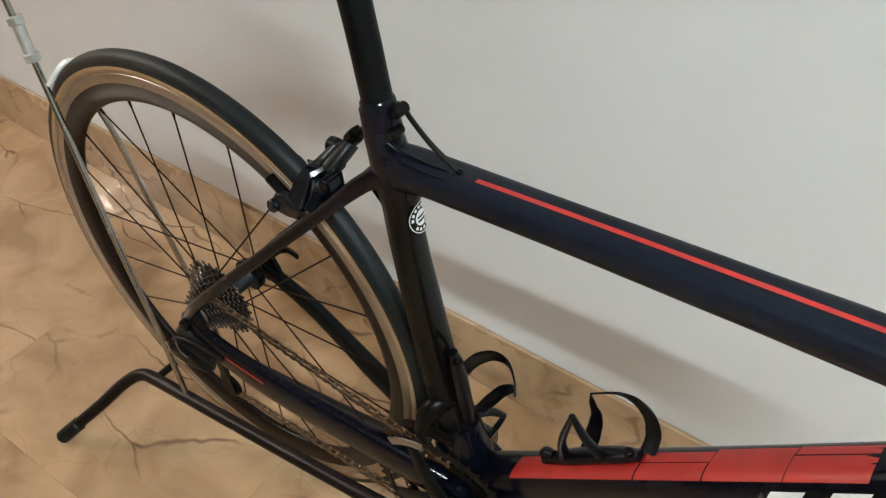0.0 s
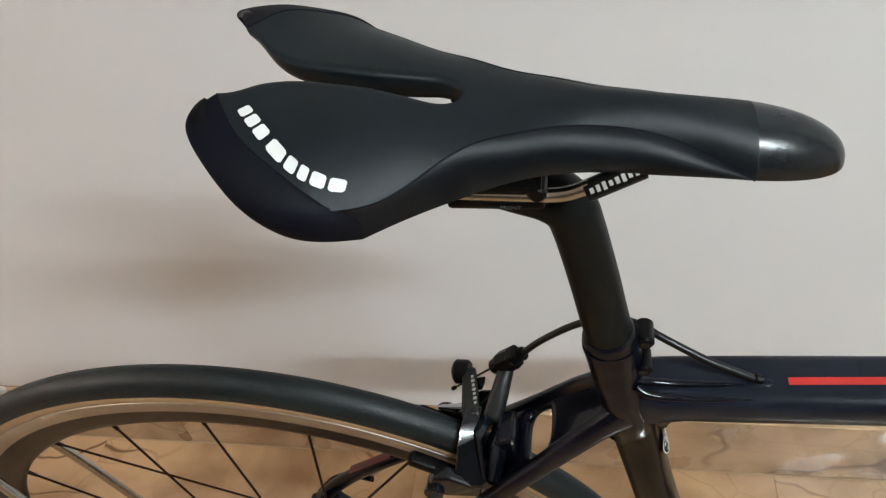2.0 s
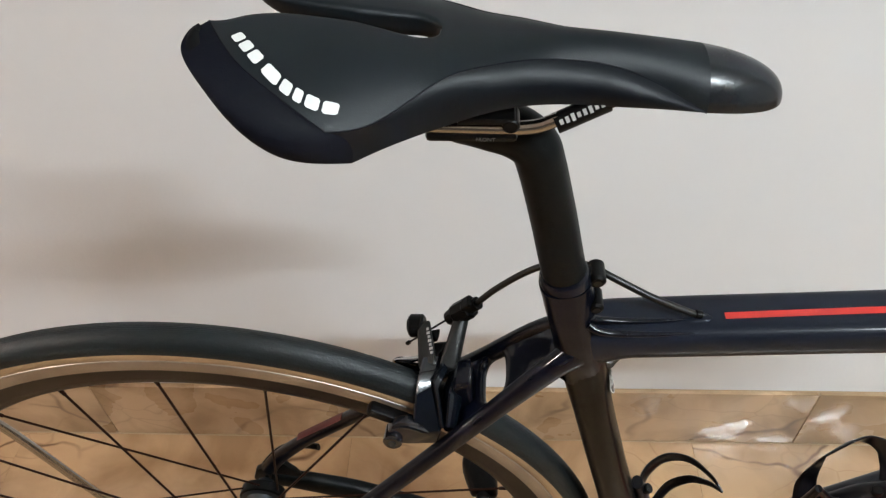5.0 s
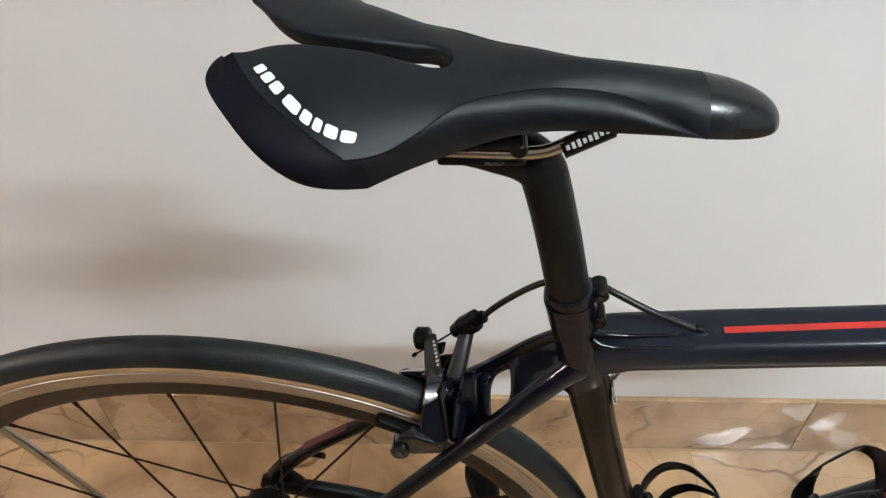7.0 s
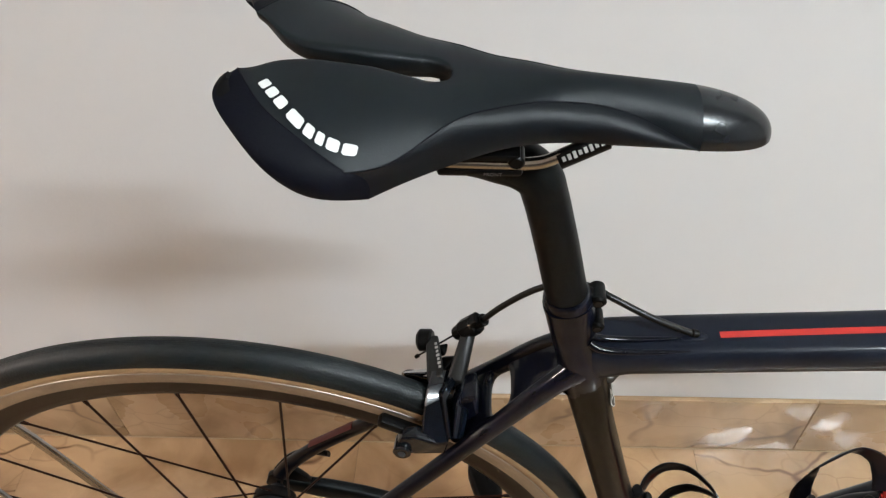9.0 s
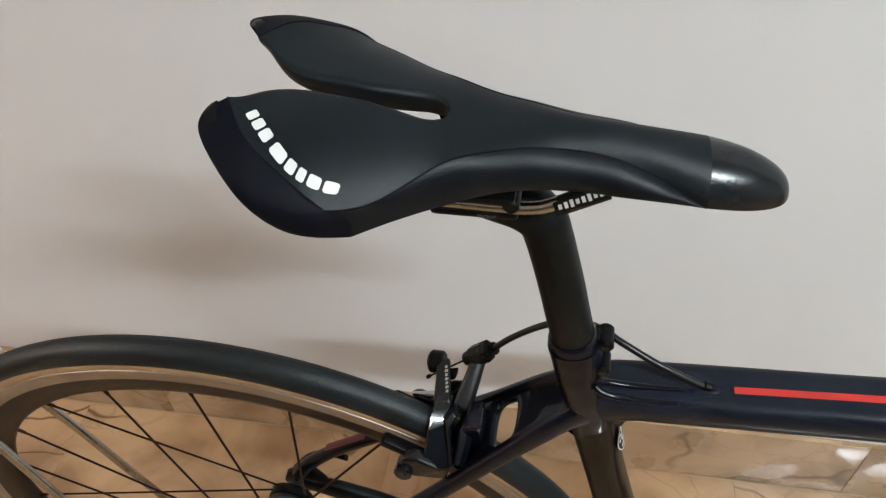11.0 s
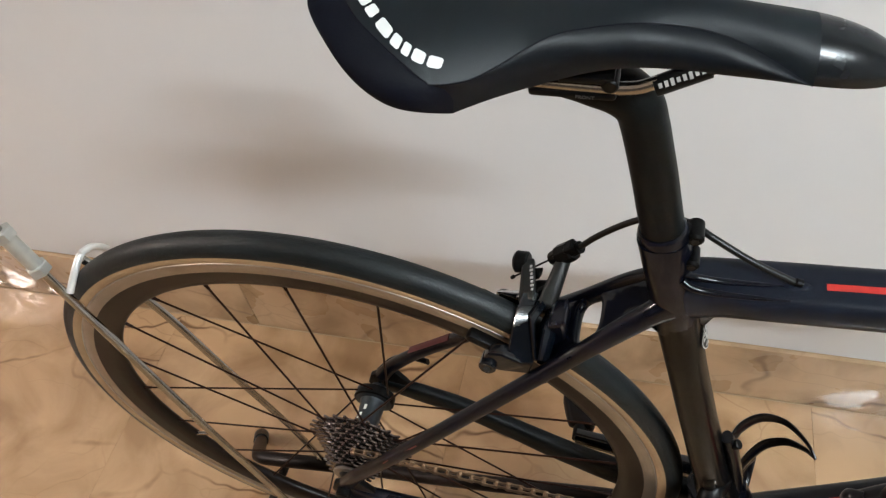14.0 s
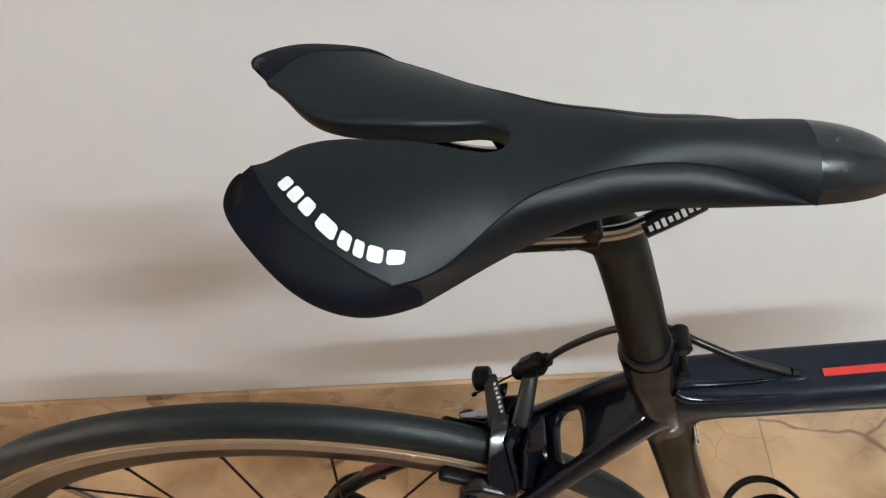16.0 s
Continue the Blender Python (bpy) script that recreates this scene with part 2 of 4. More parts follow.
# ---- building helpers ----
class Shape:
    """Points and faces gathered for one mesh."""

    def __init__(self):
        self.v, self.f = [], []

    def grid(self, rings, close_ring=True, cap=True, close_path=False):
        base = len(self.v)
        n = len(rings[0])
        for r in rings:
            self.v.extend(tuple(p) for p in r)
        k = len(rings)
        for i in range(k if close_path else k - 1):
            a, b = base + i * n, base + ((i + 1) % k) * n
            for j in range(n if close_ring else n - 1):
                j2 = (j + 1) % n
                self.f.append((a + j, a + j2, b + j2, b + j))
        if cap and close_ring and not close_path:
            self.f.append(tuple(base + j for j in reversed(range(n))))
            self.f.append(tuple(base + (k - 1) * n + j for j in range(n)))
        return self

    def tube(self, pts, radii, sides=16, up=(0, 1, 0), steps=6, power=2.0, closed=False, cap=True):
        """A bent tube through pts. radii: a number, or for each point (half-width along up, half-height across). power above 2 squares the section."""
        pts = [Vector(p) for p in pts]
        if not isinstance(radii, (list, tuple)):
            radii = [(radii, radii)] * len(pts)
        radii = [r if isinstance(r, (list, tuple)) else (r, r) for r in radii]
        P, R = spline(pts, radii, steps, closed)
        rings = []
        for i, p in enumerate(P):
            if closed:
                t = (P[(i + 1) % len(P)] - P[i - 1]).normalized()
            else:
                t = (P[min(i + 1, len(P) - 1)] - P[max(i - 1, 0)]).normalized()
            a = Vector(up)
            a = (a - t * a.dot(t)).normalized()
            c = t.cross(a)
            ring = []
            for j in range(sides):
                w = 2 * math.pi * j / sides
                cw, sw = math.cos(w), math.sin(w)
                cw = math.copysign(abs(cw) ** (2 / power), cw)
                sw = math.copysign(abs(sw) ** (2 / power), sw)
                ring.append(p + a * (R[i][0] * cw) + c * (R[i][1] * sw))
            rings.append(ring)
        return self.grid(rings, True, cap, closed)

    def revolve(self, profile, steps=64, centre=(0, 0, 0), axis="Y", close=True):
        """Turns a profile of (radius, offset along the axis) about that axis."""
        rings = []
        for i in range(steps):
            a = 2 * math.pi * i / steps
            ca, sa = math.cos(a), math.sin(a)
            ring = []
            for r, o in profile:
                p = {"Y": (r * ca, o, r * sa), "Z": (r * ca, r * sa, o), "X": (o, r * ca, r * sa)}[axis]
                ring.append(Vector(p) + Vector(centre))
            rings.append(ring)
        return self.grid(rings, close, False, True)

    def box(self, size, m=Matrix(), bevel=0.0, seg=2):
        bm = bmesh.new()
        bmesh.ops.create_cube(bm, size=1.0, matrix=Matrix.Diagonal((*size, 1)))
        if bevel:
            bmesh.ops.bevel(bm, geom=bm.edges[:], offset=bevel, segments=seg, affect="EDGES", profile=0.5)
        return self.take(bm, m)

    def plate(self, outline, thick, m=Matrix(), bevel=0.0, holes=()):
        """A plate cut to an outline in x and z and given thickness along y, with softened edges."""
        bm = bmesh.new()
        vs = [bm.verts.new((x, -thick / 2, z)) for x, z in outline]
        f = bm.faces.new(vs)
        r = bmesh.ops.extrude_face_region(bm, geom=[f])
        bmesh.ops.translate(bm, verts=[g for g in r["geom"] if isinstance(g, bmesh.types.BMVert)], vec=(0, thick, 0))
        bmesh.ops.recalc_face_normals(bm, faces=bm.faces[:])
        if bevel:
            bmesh.ops.bevel(bm, geom=bm.edges[:], offset=bevel, segments=2, affect="EDGES", profile=0.5)
        return self.take(bm, m)

    def cyl(self, a, b, r, sides=16, r2=None, bevel=0.0):
        a, b = Vector(a), Vector(b)
        r2 = r if r2 is None else r2
        t = (b - a).normalized()
        n = (Vector((0, 0, 1)) if abs(t.z) < 0.9 else Vector((1, 0, 0))).cross(t).normalized()
        c = t.cross(n)
        ln = (b - a).length
        stops = [(0, r), (ln, r2)] if not bevel else [(0, r - bevel), (bevel, r), (ln - bevel, r2), (ln, r2 - bevel)]
        rings = [[a + t * d + (n * math.cos(2 * math.pi * j / sides) + c * math.sin(2 * math.pi * j / sides)) * q for j in range(sides)] for d, q in stops]
        return self.grid(rings)

    def take(self, bm, m=Matrix()):
        base = len(self.v)
        bm.verts.index_update()
        for v in bm.verts:
            self.v.append(tuple(m @ v.co))
        for f in bm.faces:
            self.f.append(tuple(base + v.index for v in f.verts))
        bm.free()
        return self

    def hull(self, pts, bevel=0.0015):
        """A block with flat facets round the given corners, its edges softened."""
        bm = bmesh.new()
        for p in pts:
            bm.verts.new(p)
        r = bmesh.ops.convex_hull(bm, input=bm.verts[:])
        loose = [v for v in bm.verts if not v.link_faces]
        bmesh.ops.delete(bm, geom=loose, context="VERTS")
        bmesh.ops.dissolve_limit(bm, angle_limit=radians(6), verts=bm.verts[:], edges=bm.edges[:])
        if bevel:
            bmesh.ops.bevel(bm, geom=bm.edges[:], offset=bevel, segments=2, affect="EDGES", profile=0.5)
        return self.take(bm)

    def mesh(self, name, sharp=38):
        me = bpy.data.meshes.new(name)
        me.from_pydata(self.v, [], self.f)
        me.validate()
        bm = bmesh.new()
        bm.from_mesh(me)
        bmesh.ops.remove_doubles(bm, verts=bm.verts[:], dist=1e-6)
        bmesh.ops.recalc_face_normals(bm, faces=bm.faces[:])
        bm.to_mesh(me)
        bm.free()
        me.polygons.foreach_set("use_smooth", [True] * len(me.polygons))
        me.set_sharp_from_angle(angle=radians(sharp))
        return me


def spline(pts, vals, steps, closed=False):
    """Points and values along a smooth curve through pts."""
    if steps <= 1 or len(pts) < 3:
        return list(pts), list(vals)
    n, P, R = len(pts), [], []

    def at(i):
        return i % n if closed else min(max(i, 0), n - 1)

    for i in range(n if closed else n - 1):
        p0, p1, p2, p3 = (pts[at(i + k)] for k in (-1, 0, 1, 2))
        for s in range(steps):
            u = s / steps
            P.append(0.5 * (2 * p1 + (p2 - p0) * u + (2 * p0 - 5 * p1 + 4 * p2 - p3) * u * u + (3 * p1 - p0 - 3 * p2 + p3) * u ** 3))
            w = u * u * (3 - 2 * u)
            R.append(tuple(a + (b - a) * w for a, b in zip(vals[at(i)], vals[at(i + 1)])))
    if not closed:
        P.append(pts[-1])
        R.append(tuple(vals[-1]))
    return P, R


def part(name, shape, material, parent=None, label="", sharp=38):
    me = shape.mesh(name, sharp) if isinstance(shape, Shape) else shape
    if not me.materials:
        me.materials.append(material)
    ob = new(name, me)
    if parent is not None:
        ob.parent = parent
    if label:
        tagged(ob, label)
    return ob


# ---- the room ----
WALL_Y, WALL_TURN = 0.381, radians(0.88)


def slab(name, x0, x1, y0, y1, z0, z1, material, label):
    s = Shape().box((x1 - x0, y1 - y0, z1 - z0), Matrix.Translation(((x0 + x1) / 2, (y0 + y1) / 2, (z0 + z1) / 2)))
    return tagged(part(name, s, material), label, name.split("_")[0], kind="structure")


floor = slab("floor", -6.6, 3.9, -4.6, 0.6, -0.12, -0.002, M_GROUT, "floor of polished beige veined marble tiles with thin dark joints")
ceiling = slab("ceiling", -6.6, 3.9, -4.6, 0.6, 3.0, 3.15, M_CEIL, "plain white painted ceiling")
wall_back = slab("wall_back", -6.7, 3.9, WALL_Y, WALL_Y + 0.15, -0.01, 3.0, M_WALL, "plain off-white painted wall above a marble skirting")
wall_back.matrix_world = Matrix.Translation((0, WALL_Y, 0)) @ Matrix.Rotation(WALL_TURN, 4, "Z") @ Matrix.Translation((0, -WALL_Y, 0))
# two side walls added out of view to close the room and return light
slab("wall_left", -6.7, -6.55, -4.6, 0.65, -0.01, 3.0, M_SIDEWALL, "unseen plain side wall added to close the room")
slab("wall_right", 3.85, 4.0, -4.6, 0.65, -0.01, 3.0, M_SIDEWALL, "unseen plain side wall added to close the room")
# added out of view; its darkness stands in for the dim space there
slab("wall_front", -6.7, 4.0, -4.7, -4.55, -0.01, 3.0, M_DARKWALL, "unseen dark wall added opposite the bicycle to keep its reflections dark")
# ---- the bicycle: all places are counted from its rear axle ----
AXLE = 0.457
bicycle = tagged(new("bicycle"), "dark navy carbon road bicycle with red stripes on a stand", "bicycle")
bicycle.matrix_world = Matrix.Translation((0, 0, AXLE)) 


def post_x(z):
    """The seat tube's axis."""
    return 0.2835 - 0.25 * (z - 0.406)


# -- frame --
s = Shape().tube([(post_x(z) - d, y, z) for z, y, d in ((0.350, 0, 0.0005), (0.335, 0, 0.001), (0.31, -0.001, 0.002), (0.26, -0.003, 0.003), (0.18, -0.004, 0.003), (0.10, -0.004, 0.002), (0.04, -0.002, 0), (-0.05, 0, 0))],
                 [(0.0150, 0.0150), (0.0176, 0.0172), (0.0174, 0.0162), (0.0194, 0.0148), (0.0220, 0.0150), (0.0236, 0.0160), (0.025, 0.020), (0.030, 0.030)], 28, steps=5, power=2.3)
seat_tube = part("seat_tube", s, M_TUBE, bicycle, "dark lacquered carbon seat tube")
s = Shape().tube([(0.288, 0, 0.352), (0.302, 0, 0.3520), (0.322, 0, 0.3540), (0.36, 0, 0.3580), (0.46, 0, 0.3664), (0.60, 0, 0.3764), (0.70, 0, 0.3828), (0.87, 0, 0.3925)],
                 [(0.0130, 0.0160), (0.0172, 0.0200), (0.0190, 0.0195), (0.0196, 0.0178), (0.0196, 0.0168), (0.0208, 0.0174), (0.0220, 0.0188), (0.024, 0.0220)], 40, steps=6, power=3.6)
# flat on top, narrowing below
s.v = [(x, y * (1 - 0.34 * min(1.0, max(0.0, (0.355 + 0.07 * (x - 0.302) - z) / 0.017)) ** 1.6 * min(1.0, max(0.0, (x - 0.302) / 0.03))), z - 0.0012) for x, y, z in s.v]
top_tube = part("top_tube", s, M_SATIN, bicycle, "satin dark navy top tube")
s = Shape().tube([(0.385, 0, -0.088), (0.43, 0, -0.046), (0.52, 0, 0.044), (0.66, 0, 0.183), (0.80, 0, 0.322), (0.87, 0, 0.389)],
                 [(0.030, 0.030), (0.029, 0.027), (0.0275, 0.0255), (0.0275, 0.0255), (0.0275, 0.0265), (0.025, 0.027)], 32, steps=5, power=2.6)
down_tube = part("down_tube", s, M_GLOSS, bicycle, "thick glossy navy down tube")
s = Shape().cyl((0.397, -0.043, -0.072), (0.397, 0.043, -0.072), 0.031, 32, bevel=0.004)
s.tube([(0.376, 0, 0.03), (0.392, 0, -0.03), (0.40, 0, -0.06)], [(0.026, 0.028), (0.034, 0.034), (0.034, 0.034)], 24)
bottom_bracket = part("bottom_bracket", s, M_GLOSS, bicycle, "glossy navy bottom bracket shell")
# the glossy lug where seat tube, top tube and stays meet
s = Shape().tube([(0.2835, 0, 0.405), (0.2858, 0, 0.392), (0.2892, 0, 0.374), (0.2945, 0, 0.355), (0.2985, 0, 0.338), (0.3030, 0, 0.318), (0.3070, 0, 0.300)],
                 [(0.0160, 0.0165), (0.0170, 0.0157), (0.0184, 0.0150), (0.0196, 0.0158), (0.0192, 0.0172), (0.0178, 0.0168), (0.0165, 0.0140)], 28, steps=6, power=2.4)
seat_lug = part("seat_lug", s, M_GLOSS, bicycle, "glossy navy joint of seat tube and top tube")
for side in (-1, 1):
    s = Shape().tube([(0.302, side * 0.009, 0.348), (0.276, side * 0.0183, 0.3300), (0.225, side * 0.0290, 0.2730), (0.15, side * 0.0447, 0.1890), (0.07, side * 0.0608, 0.0990), (0.024, side * 0.0655, 0.0440), (0.004, side * 0.066, 0.012)],
                     [(0.0090, 0.0150), (0.0066, 0.0090), (0.0062, 0.0070), (0.0062, 0.0068), (0.0064, 0.0070), (0.0062, 0.0080), (0.006, 0.009)], 18, steps=7, power=2.3)
    part("seat_stay", s, M_GLOSS, bicycle, "slim glossy navy seat stay")
    if side > 0:
        s = Shape().tube([(0.004, 0.066, -0.004), (0.055, 0.066, -0.018), (0.10, 0.064, -0.031), (0.16, 0.057, -0.049), (0.22, 0.048, -0.064), (0.30, 0.036, -0.072), (0.39, 0.028, -0.074)],
                         [(0.006, 0.0125), (0.0080, 0.0145), (0.0086, 0.0152), (0.0092, 0.0162), (0.0100, 0.018), (0.0115, 0.021), (0.012, 0.024)], 20, steps=6, power=2.8)
    else:
        s = Shape().tube([(0.004, -0.066, -0.004), (0.06, -0.067, -0.021), (0.16, -0.064, -0.027), (0.26, -0.052, -0.038), (0.34, -0.038, -0.056), (0.39, -0.028, -0.070)],
                         [(0.006, 0.016), (0.0090, 0.0235), (0.0100, 0.0265), (0.0108, 0.0265), (0.012, 0.028), (0.012, 0.028)], 20, steps=6, power=2.8)
    part("chain_stay", s, M_CARBON if side > 0 else M_GLOSS, bicycle, "dark carbon chain stay")
    s = Shape().plate([(0.022, 0.030), (0.008, 0.026), (-0.010, 0.012), (-0.016, -0.006), (-0.010, -0.022), (0.006, -0.026), (0.030, -0.022), (0.040, -0.008), (0.034, 0.010)], 0.007,
                      Matrix.Translation((0, side * 0.0665, 0)), 0.0018)
    part("dropout", s, M_BLACK, bicycle)
# yoke: a panel lying between the two stays above the brake, with a window from stay to stay
def stay_z(x):
    """The height of the stays' plane."""
    return 0.3300 + 1.118 * (x - 0.276)


def yoke_panel(thick):
    n = 56
    slope = math.hypot(1, 1.118)
    up = Vector((-1.118, 0, 1)) / slope
    A, B = [], []
    for k in range(n):
        a = 2 * math.pi * k / n
        c, q = math.cos(a), math.sin(a)
        rnd = (abs(c) ** 5 + abs(q) ** 5) ** (-1 / 5)
        u, v = c * rnd, q * rnd
        x = 0.249 + 0.043 * u
        A.append(Vector((x, v * (0.0315 - 0.18 * (x - 0.206)), stay_z(x))))
        rnd = (abs(c) ** 3 + abs(q) ** 3) ** (-1 / 3)
        x = 0.2422 + 0.0084 * c * rnd
        B.append(Vector((x, 0.0005 + 0.0200 * q * rnd, stay_z(x))))
    prof = [(0.0, 0.5), (0.5, 0.5), (0.86, 0.5), (0.96, 0.38), (1.0, 0.15), (1.0, -0.15), (0.96, -0.38), (0.86, -0.5), (0.5, -0.5), (0.0, -0.5)]
    return Shape().grid([[a.lerp(c, u) + up * (thick * t) for u, t in prof] for a, c in zip(A, B)], True, False, True)


part("stay_yoke", yoke_panel(0.0095), M_GLOSS, bicycle, "glossy navy panel between the stays with a window", sharp=40)
# rounded crotch under the yoke, and under the top tube
s = Shape().plate([(0.2745, 0.3185), (0.278, 0.3172), (0.284, 0.3165), (0.289, 0.3115), (0.2925, 0.3035), (0.2960, 0.2960), (0.302, 0.300), (0.302, 0.342), (0.284, 0.332)], 0.024, Matrix(), 0.005)
part("crotch_fillet", s, M_GLOSS, bicycle)
s = Shape().plate([(0.300, 0.350), (0.352, 0.350), (0.352, 0.3405), (0.338, 0.3385), (0.331, 0.3345), (0.3265, 0.327), (0.3235, 0.316), (0.310, 0.316)], 0.016, Matrix(), 0.005)
part("crotch_fillet", s, M_GLOSS, bicycle)
# seat clamp with two bolts and a cable stop
s = Shape().tube([(post_x(0.413), 0, 0.413), (post_x(0.409), 0, 0.409), (post_x(0.394), 0, 0.394), (post_x(0.381), 0, 0.381), (post_x(0.377), 0, 0.377)], [(0.0142, 0.0143), (0.0155, 0.0158), (0.0160, 0.0162), (0.0168, 0.0163), (0.0165, 0.0155)], 28, steps=4, power=2.1)
seat_clamp = part("seat_clamp", s, M_GLOSS, bicycle, "black seat clamp with two bolts")
for x, y, z, r in ((0.3030, 0.0040, 0.4065, 0.0056), (0.3035, -0.0030, 0.3890, 0.0050)):
    s = Shape().cyl((x, y - 0.0085, z), (x, y + 0.0085, z), r, 18, bevel=0.0016)
    s.tube([(x - 0.014, y * 0.5, z - 0.001), (x - 0.002, y, z)], [(0.0075, 0.0060), (0.0060, 0.0050)], 12)
    ob = part("clamp_bolt", s, M_BLACK, seat_clamp)
    part("bolt_socket", Shape().cyl((x, y - 0.0083, z), (x, y - 0.0090, z), r * 0.5, 6), M_CABLE, ob)

# -- saddle post --
s = Shape().tube([(post_x(0.37), 0, 0.37), (post_x(0.42) + 0.0006, 0, 0.42), (post_x(0.455) + 0.0020, 0, 0.455), (post_x(0.480) + 0.0026, 0, 0.480), (0.2632, 0, 0.4980), (0.2590, 0, 0.5105), (0.2505, 0, 0.5190), (0.238, 0, 0.5240), (0.222, 0, 0.5275), (0.206, 0, 0.5310)],
                 [(0.0138, 0.0138), (0.0138, 0.0138), (0.0138, 0.0136), (0.0138, 0.0134), (0.0139, 0.0134), (0.0142, 0.0136), (0.0145, 0.0138), (0.0145, 0.0135), (0.014, 0.0115), (0.012, 0.0070)], 32, steps=7)
seat_post = part("seat_post", s, M_CARBON, bicycle, "matt carbon seat post with a setback head")
s = Shape().box((0.0440, 0.060, 0.0052), Matrix.Translation((0.2265, 0, 0.5390)), 0.0022)
part("lower_clamp_plate", s, M_BLACK, seat_post, "black clamp plate under the saddle rails")
s = Shape().box((0.034, 0.034, 0.007), Matrix.Translation((0.2290, 0, 0.5500)) @ Matrix.Rotation(radians(3), 4, "Y"), 0.0025)
s.cyl((0.229, 0, 0.528), (0.229, 0, 0.556), 0.0045, 12)
for side in (-1, 1):
    s.cyl((0.2450, side * 0.019, 0.5468), (0.2450, side * 0.0315, 0.5468), 0.0042, 14, bevel=0.001)
    s.hull([(x, side * y, z) for x, z in ((0.220, 0.5475), (0.247, 0.5475), (0.220, 0.5515), (0.247, 0.5515)) for y in (0.017, 0.031)], 0.001)
part("upper_clamp_plate", s, M_BLACK, seat_post, "black clamp plate on the saddle rails")
word = bpy.data.curves.new("clamp_word", "FONT")
word.body, word.size, word.extrude = "FRONT", 0.0029, 0.0001
ob = new("clamp_word", word)
ob.data.materials.append(M_FAINT)
ob.parent = seat_post
ob.matrix_local = Matrix.Translation((0.2285, -0.0303, 0.5378)) @ Matrix.Rotation(radians(90), 4, "X")

# -- saddle: two wings with an open channel, lofted from a few smooth curves --
def curve(xs, ys):
    """A smooth (natural cubic) curve through a few knots."""
    xs, ys = np.asarray(xs, float), np.asarray(ys, float)
    n, h = len(xs), np.diff(xs)
    a, b = np.eye(n), np.zeros(n)
    for i in range(1, n - 1):
        a[i, i - 1], a[i, i], a[i, i + 1] = h[i - 1], 2 * (h[i - 1] + h[i]), h[i]
        b[i] = 6 * ((ys[i + 1] - ys[i]) / h[i] - (ys[i] - ys[i - 1]) / h[i - 1])
    m = np.linalg.solve(a, b)

    def read(x):
        x = min(max(float(x), xs[0]), xs[-1])
        i = int(min(max(np.searchsorted(xs, x) - 1, 0), n - 2))
        p, q, w = xs[i + 1] - x, x - xs[i], h[i]
        return m[i] * p ** 3 / (6 * w) + m[i + 1] * q ** 3 / (6 * w) + (ys[i] / w - m[i] * w / 6) * p + (ys[i + 1] / w - m[i + 1] * w / 6) * q

    return read


TIP_X, SEAM_X, RIM_X, NOSE_SEAM, SLOT_END = 0.1169, 0.1656, 0.1749, 0.3347, 0.2125
NOSE_END, NOSE_Z = 0.3757, 0.5424
FIFTHS = (0, 0.25, 0.5, 0.75, 1)
ALONG = (0.0, 0.10, 0.2, 0.3, 0.4, 0.5, 0.62, 0.74, 0.86, 1.0)
ROUND = (0.0, 0.15, 0.3, 0.45, 0.6, 0.8, 1.0)
crown_z = curve([TIP_X, 0.13, 0.15, 0.175, 0.21, 0.25, 0.29, 0.335, 0.376], (0.6051, 0.6009, 0.5969, 0.5924, 0.5845, 0.5814, 0.5783, 0.5694, 0.5622))
rear_seam_y, rear_seam_z = curve(FIFTHS, (0.0232, 0.0430, 0.0524, 0.0590, 0.0624)), curve(FIFTHS, (0.6051, 0.6010, 0.5940, 0.5866, 0.5764))
side_seam_y = curve(ALONG, (0.0624, 0.0551, 0.0418, 0.0295, 0.0215, 0.0168, 0.0131, 0.0132, 0.0159, 0.0208))
side_seam_z = curve(ALONG, (0.5764, 0.5739, 0.5761, 0.5795, 0.5787, 0.5779, 0.5748, 0.5708, 0.5630, 0.5496))
side_rim_y = curve(ALONG, (0.0580, 0.0502, 0.0408, 0.0337, 0.0290, 0.0254, 0.0231, 0.0232, 0.0232, 0.0208))
side_rim_z = curve(ALONG, (0.5560, 0.5585, 0.5577, 0.5579, 0.5590, 0.5586, 0.5566, 0.5549, 0.5535, 0.5496))
rear_rim_x = curve(ROUND, (0.1104, 0.1091, 0.1187, 0.1304, 0.1436, 0.1611, 0.1749))
rear_rim_y = curve(ROUND, (0.0315, 0.0427, 0.0566, 0.0664, 0.0705, 0.0678, 0.0580))
rear_rim_z = curve(ROUND, (0.6061, 0.6027, 0.5932, 0.5804, 0.5706, 0.5636, 0.5560))
mouth_y = curve((0.0, 0.15, 0.35, 0.6, 1.0), (0.0232, 0.0199, 0.0128, 0.0070, 0.0043))
wall_drop = curve((0.0, 0.3, 0.7, 1.0), (0.0050, 0.0100, 0.0125, 0.0100))


def channel_y(x):
    """Half the width of the open channel."""
    if x >= SLOT_END:
        return 0.0
    if x < 0.15:
        return max(mouth_y((x - TIP_X) / (0.15 - TIP_X)), 0.0)
    if x < 0.2:
        return float(np.interp(x, (0.15, 0.175, 0.2), (0.0043, 0.0042, 0.0078)))
    return 0.0078 * math.sqrt(max(0.0, 1 - ((x - 0.2) / (SLOT_END - 0.2)) ** 2.2))


def seam_point(x):
    """The seam that bounds the upper cover: along the rear edge, then along the side panel."""
    if x < SEAM_X:
        u = (x - TIP_X) / (SEAM_X - TIP_X)
        return rear_seam_y(u), rear_seam_z(u)
    u = (x - SEAM_X) / (NOSE_SEAM - SEAM_X)
    return side_seam_y(u), side_seam_z(u)


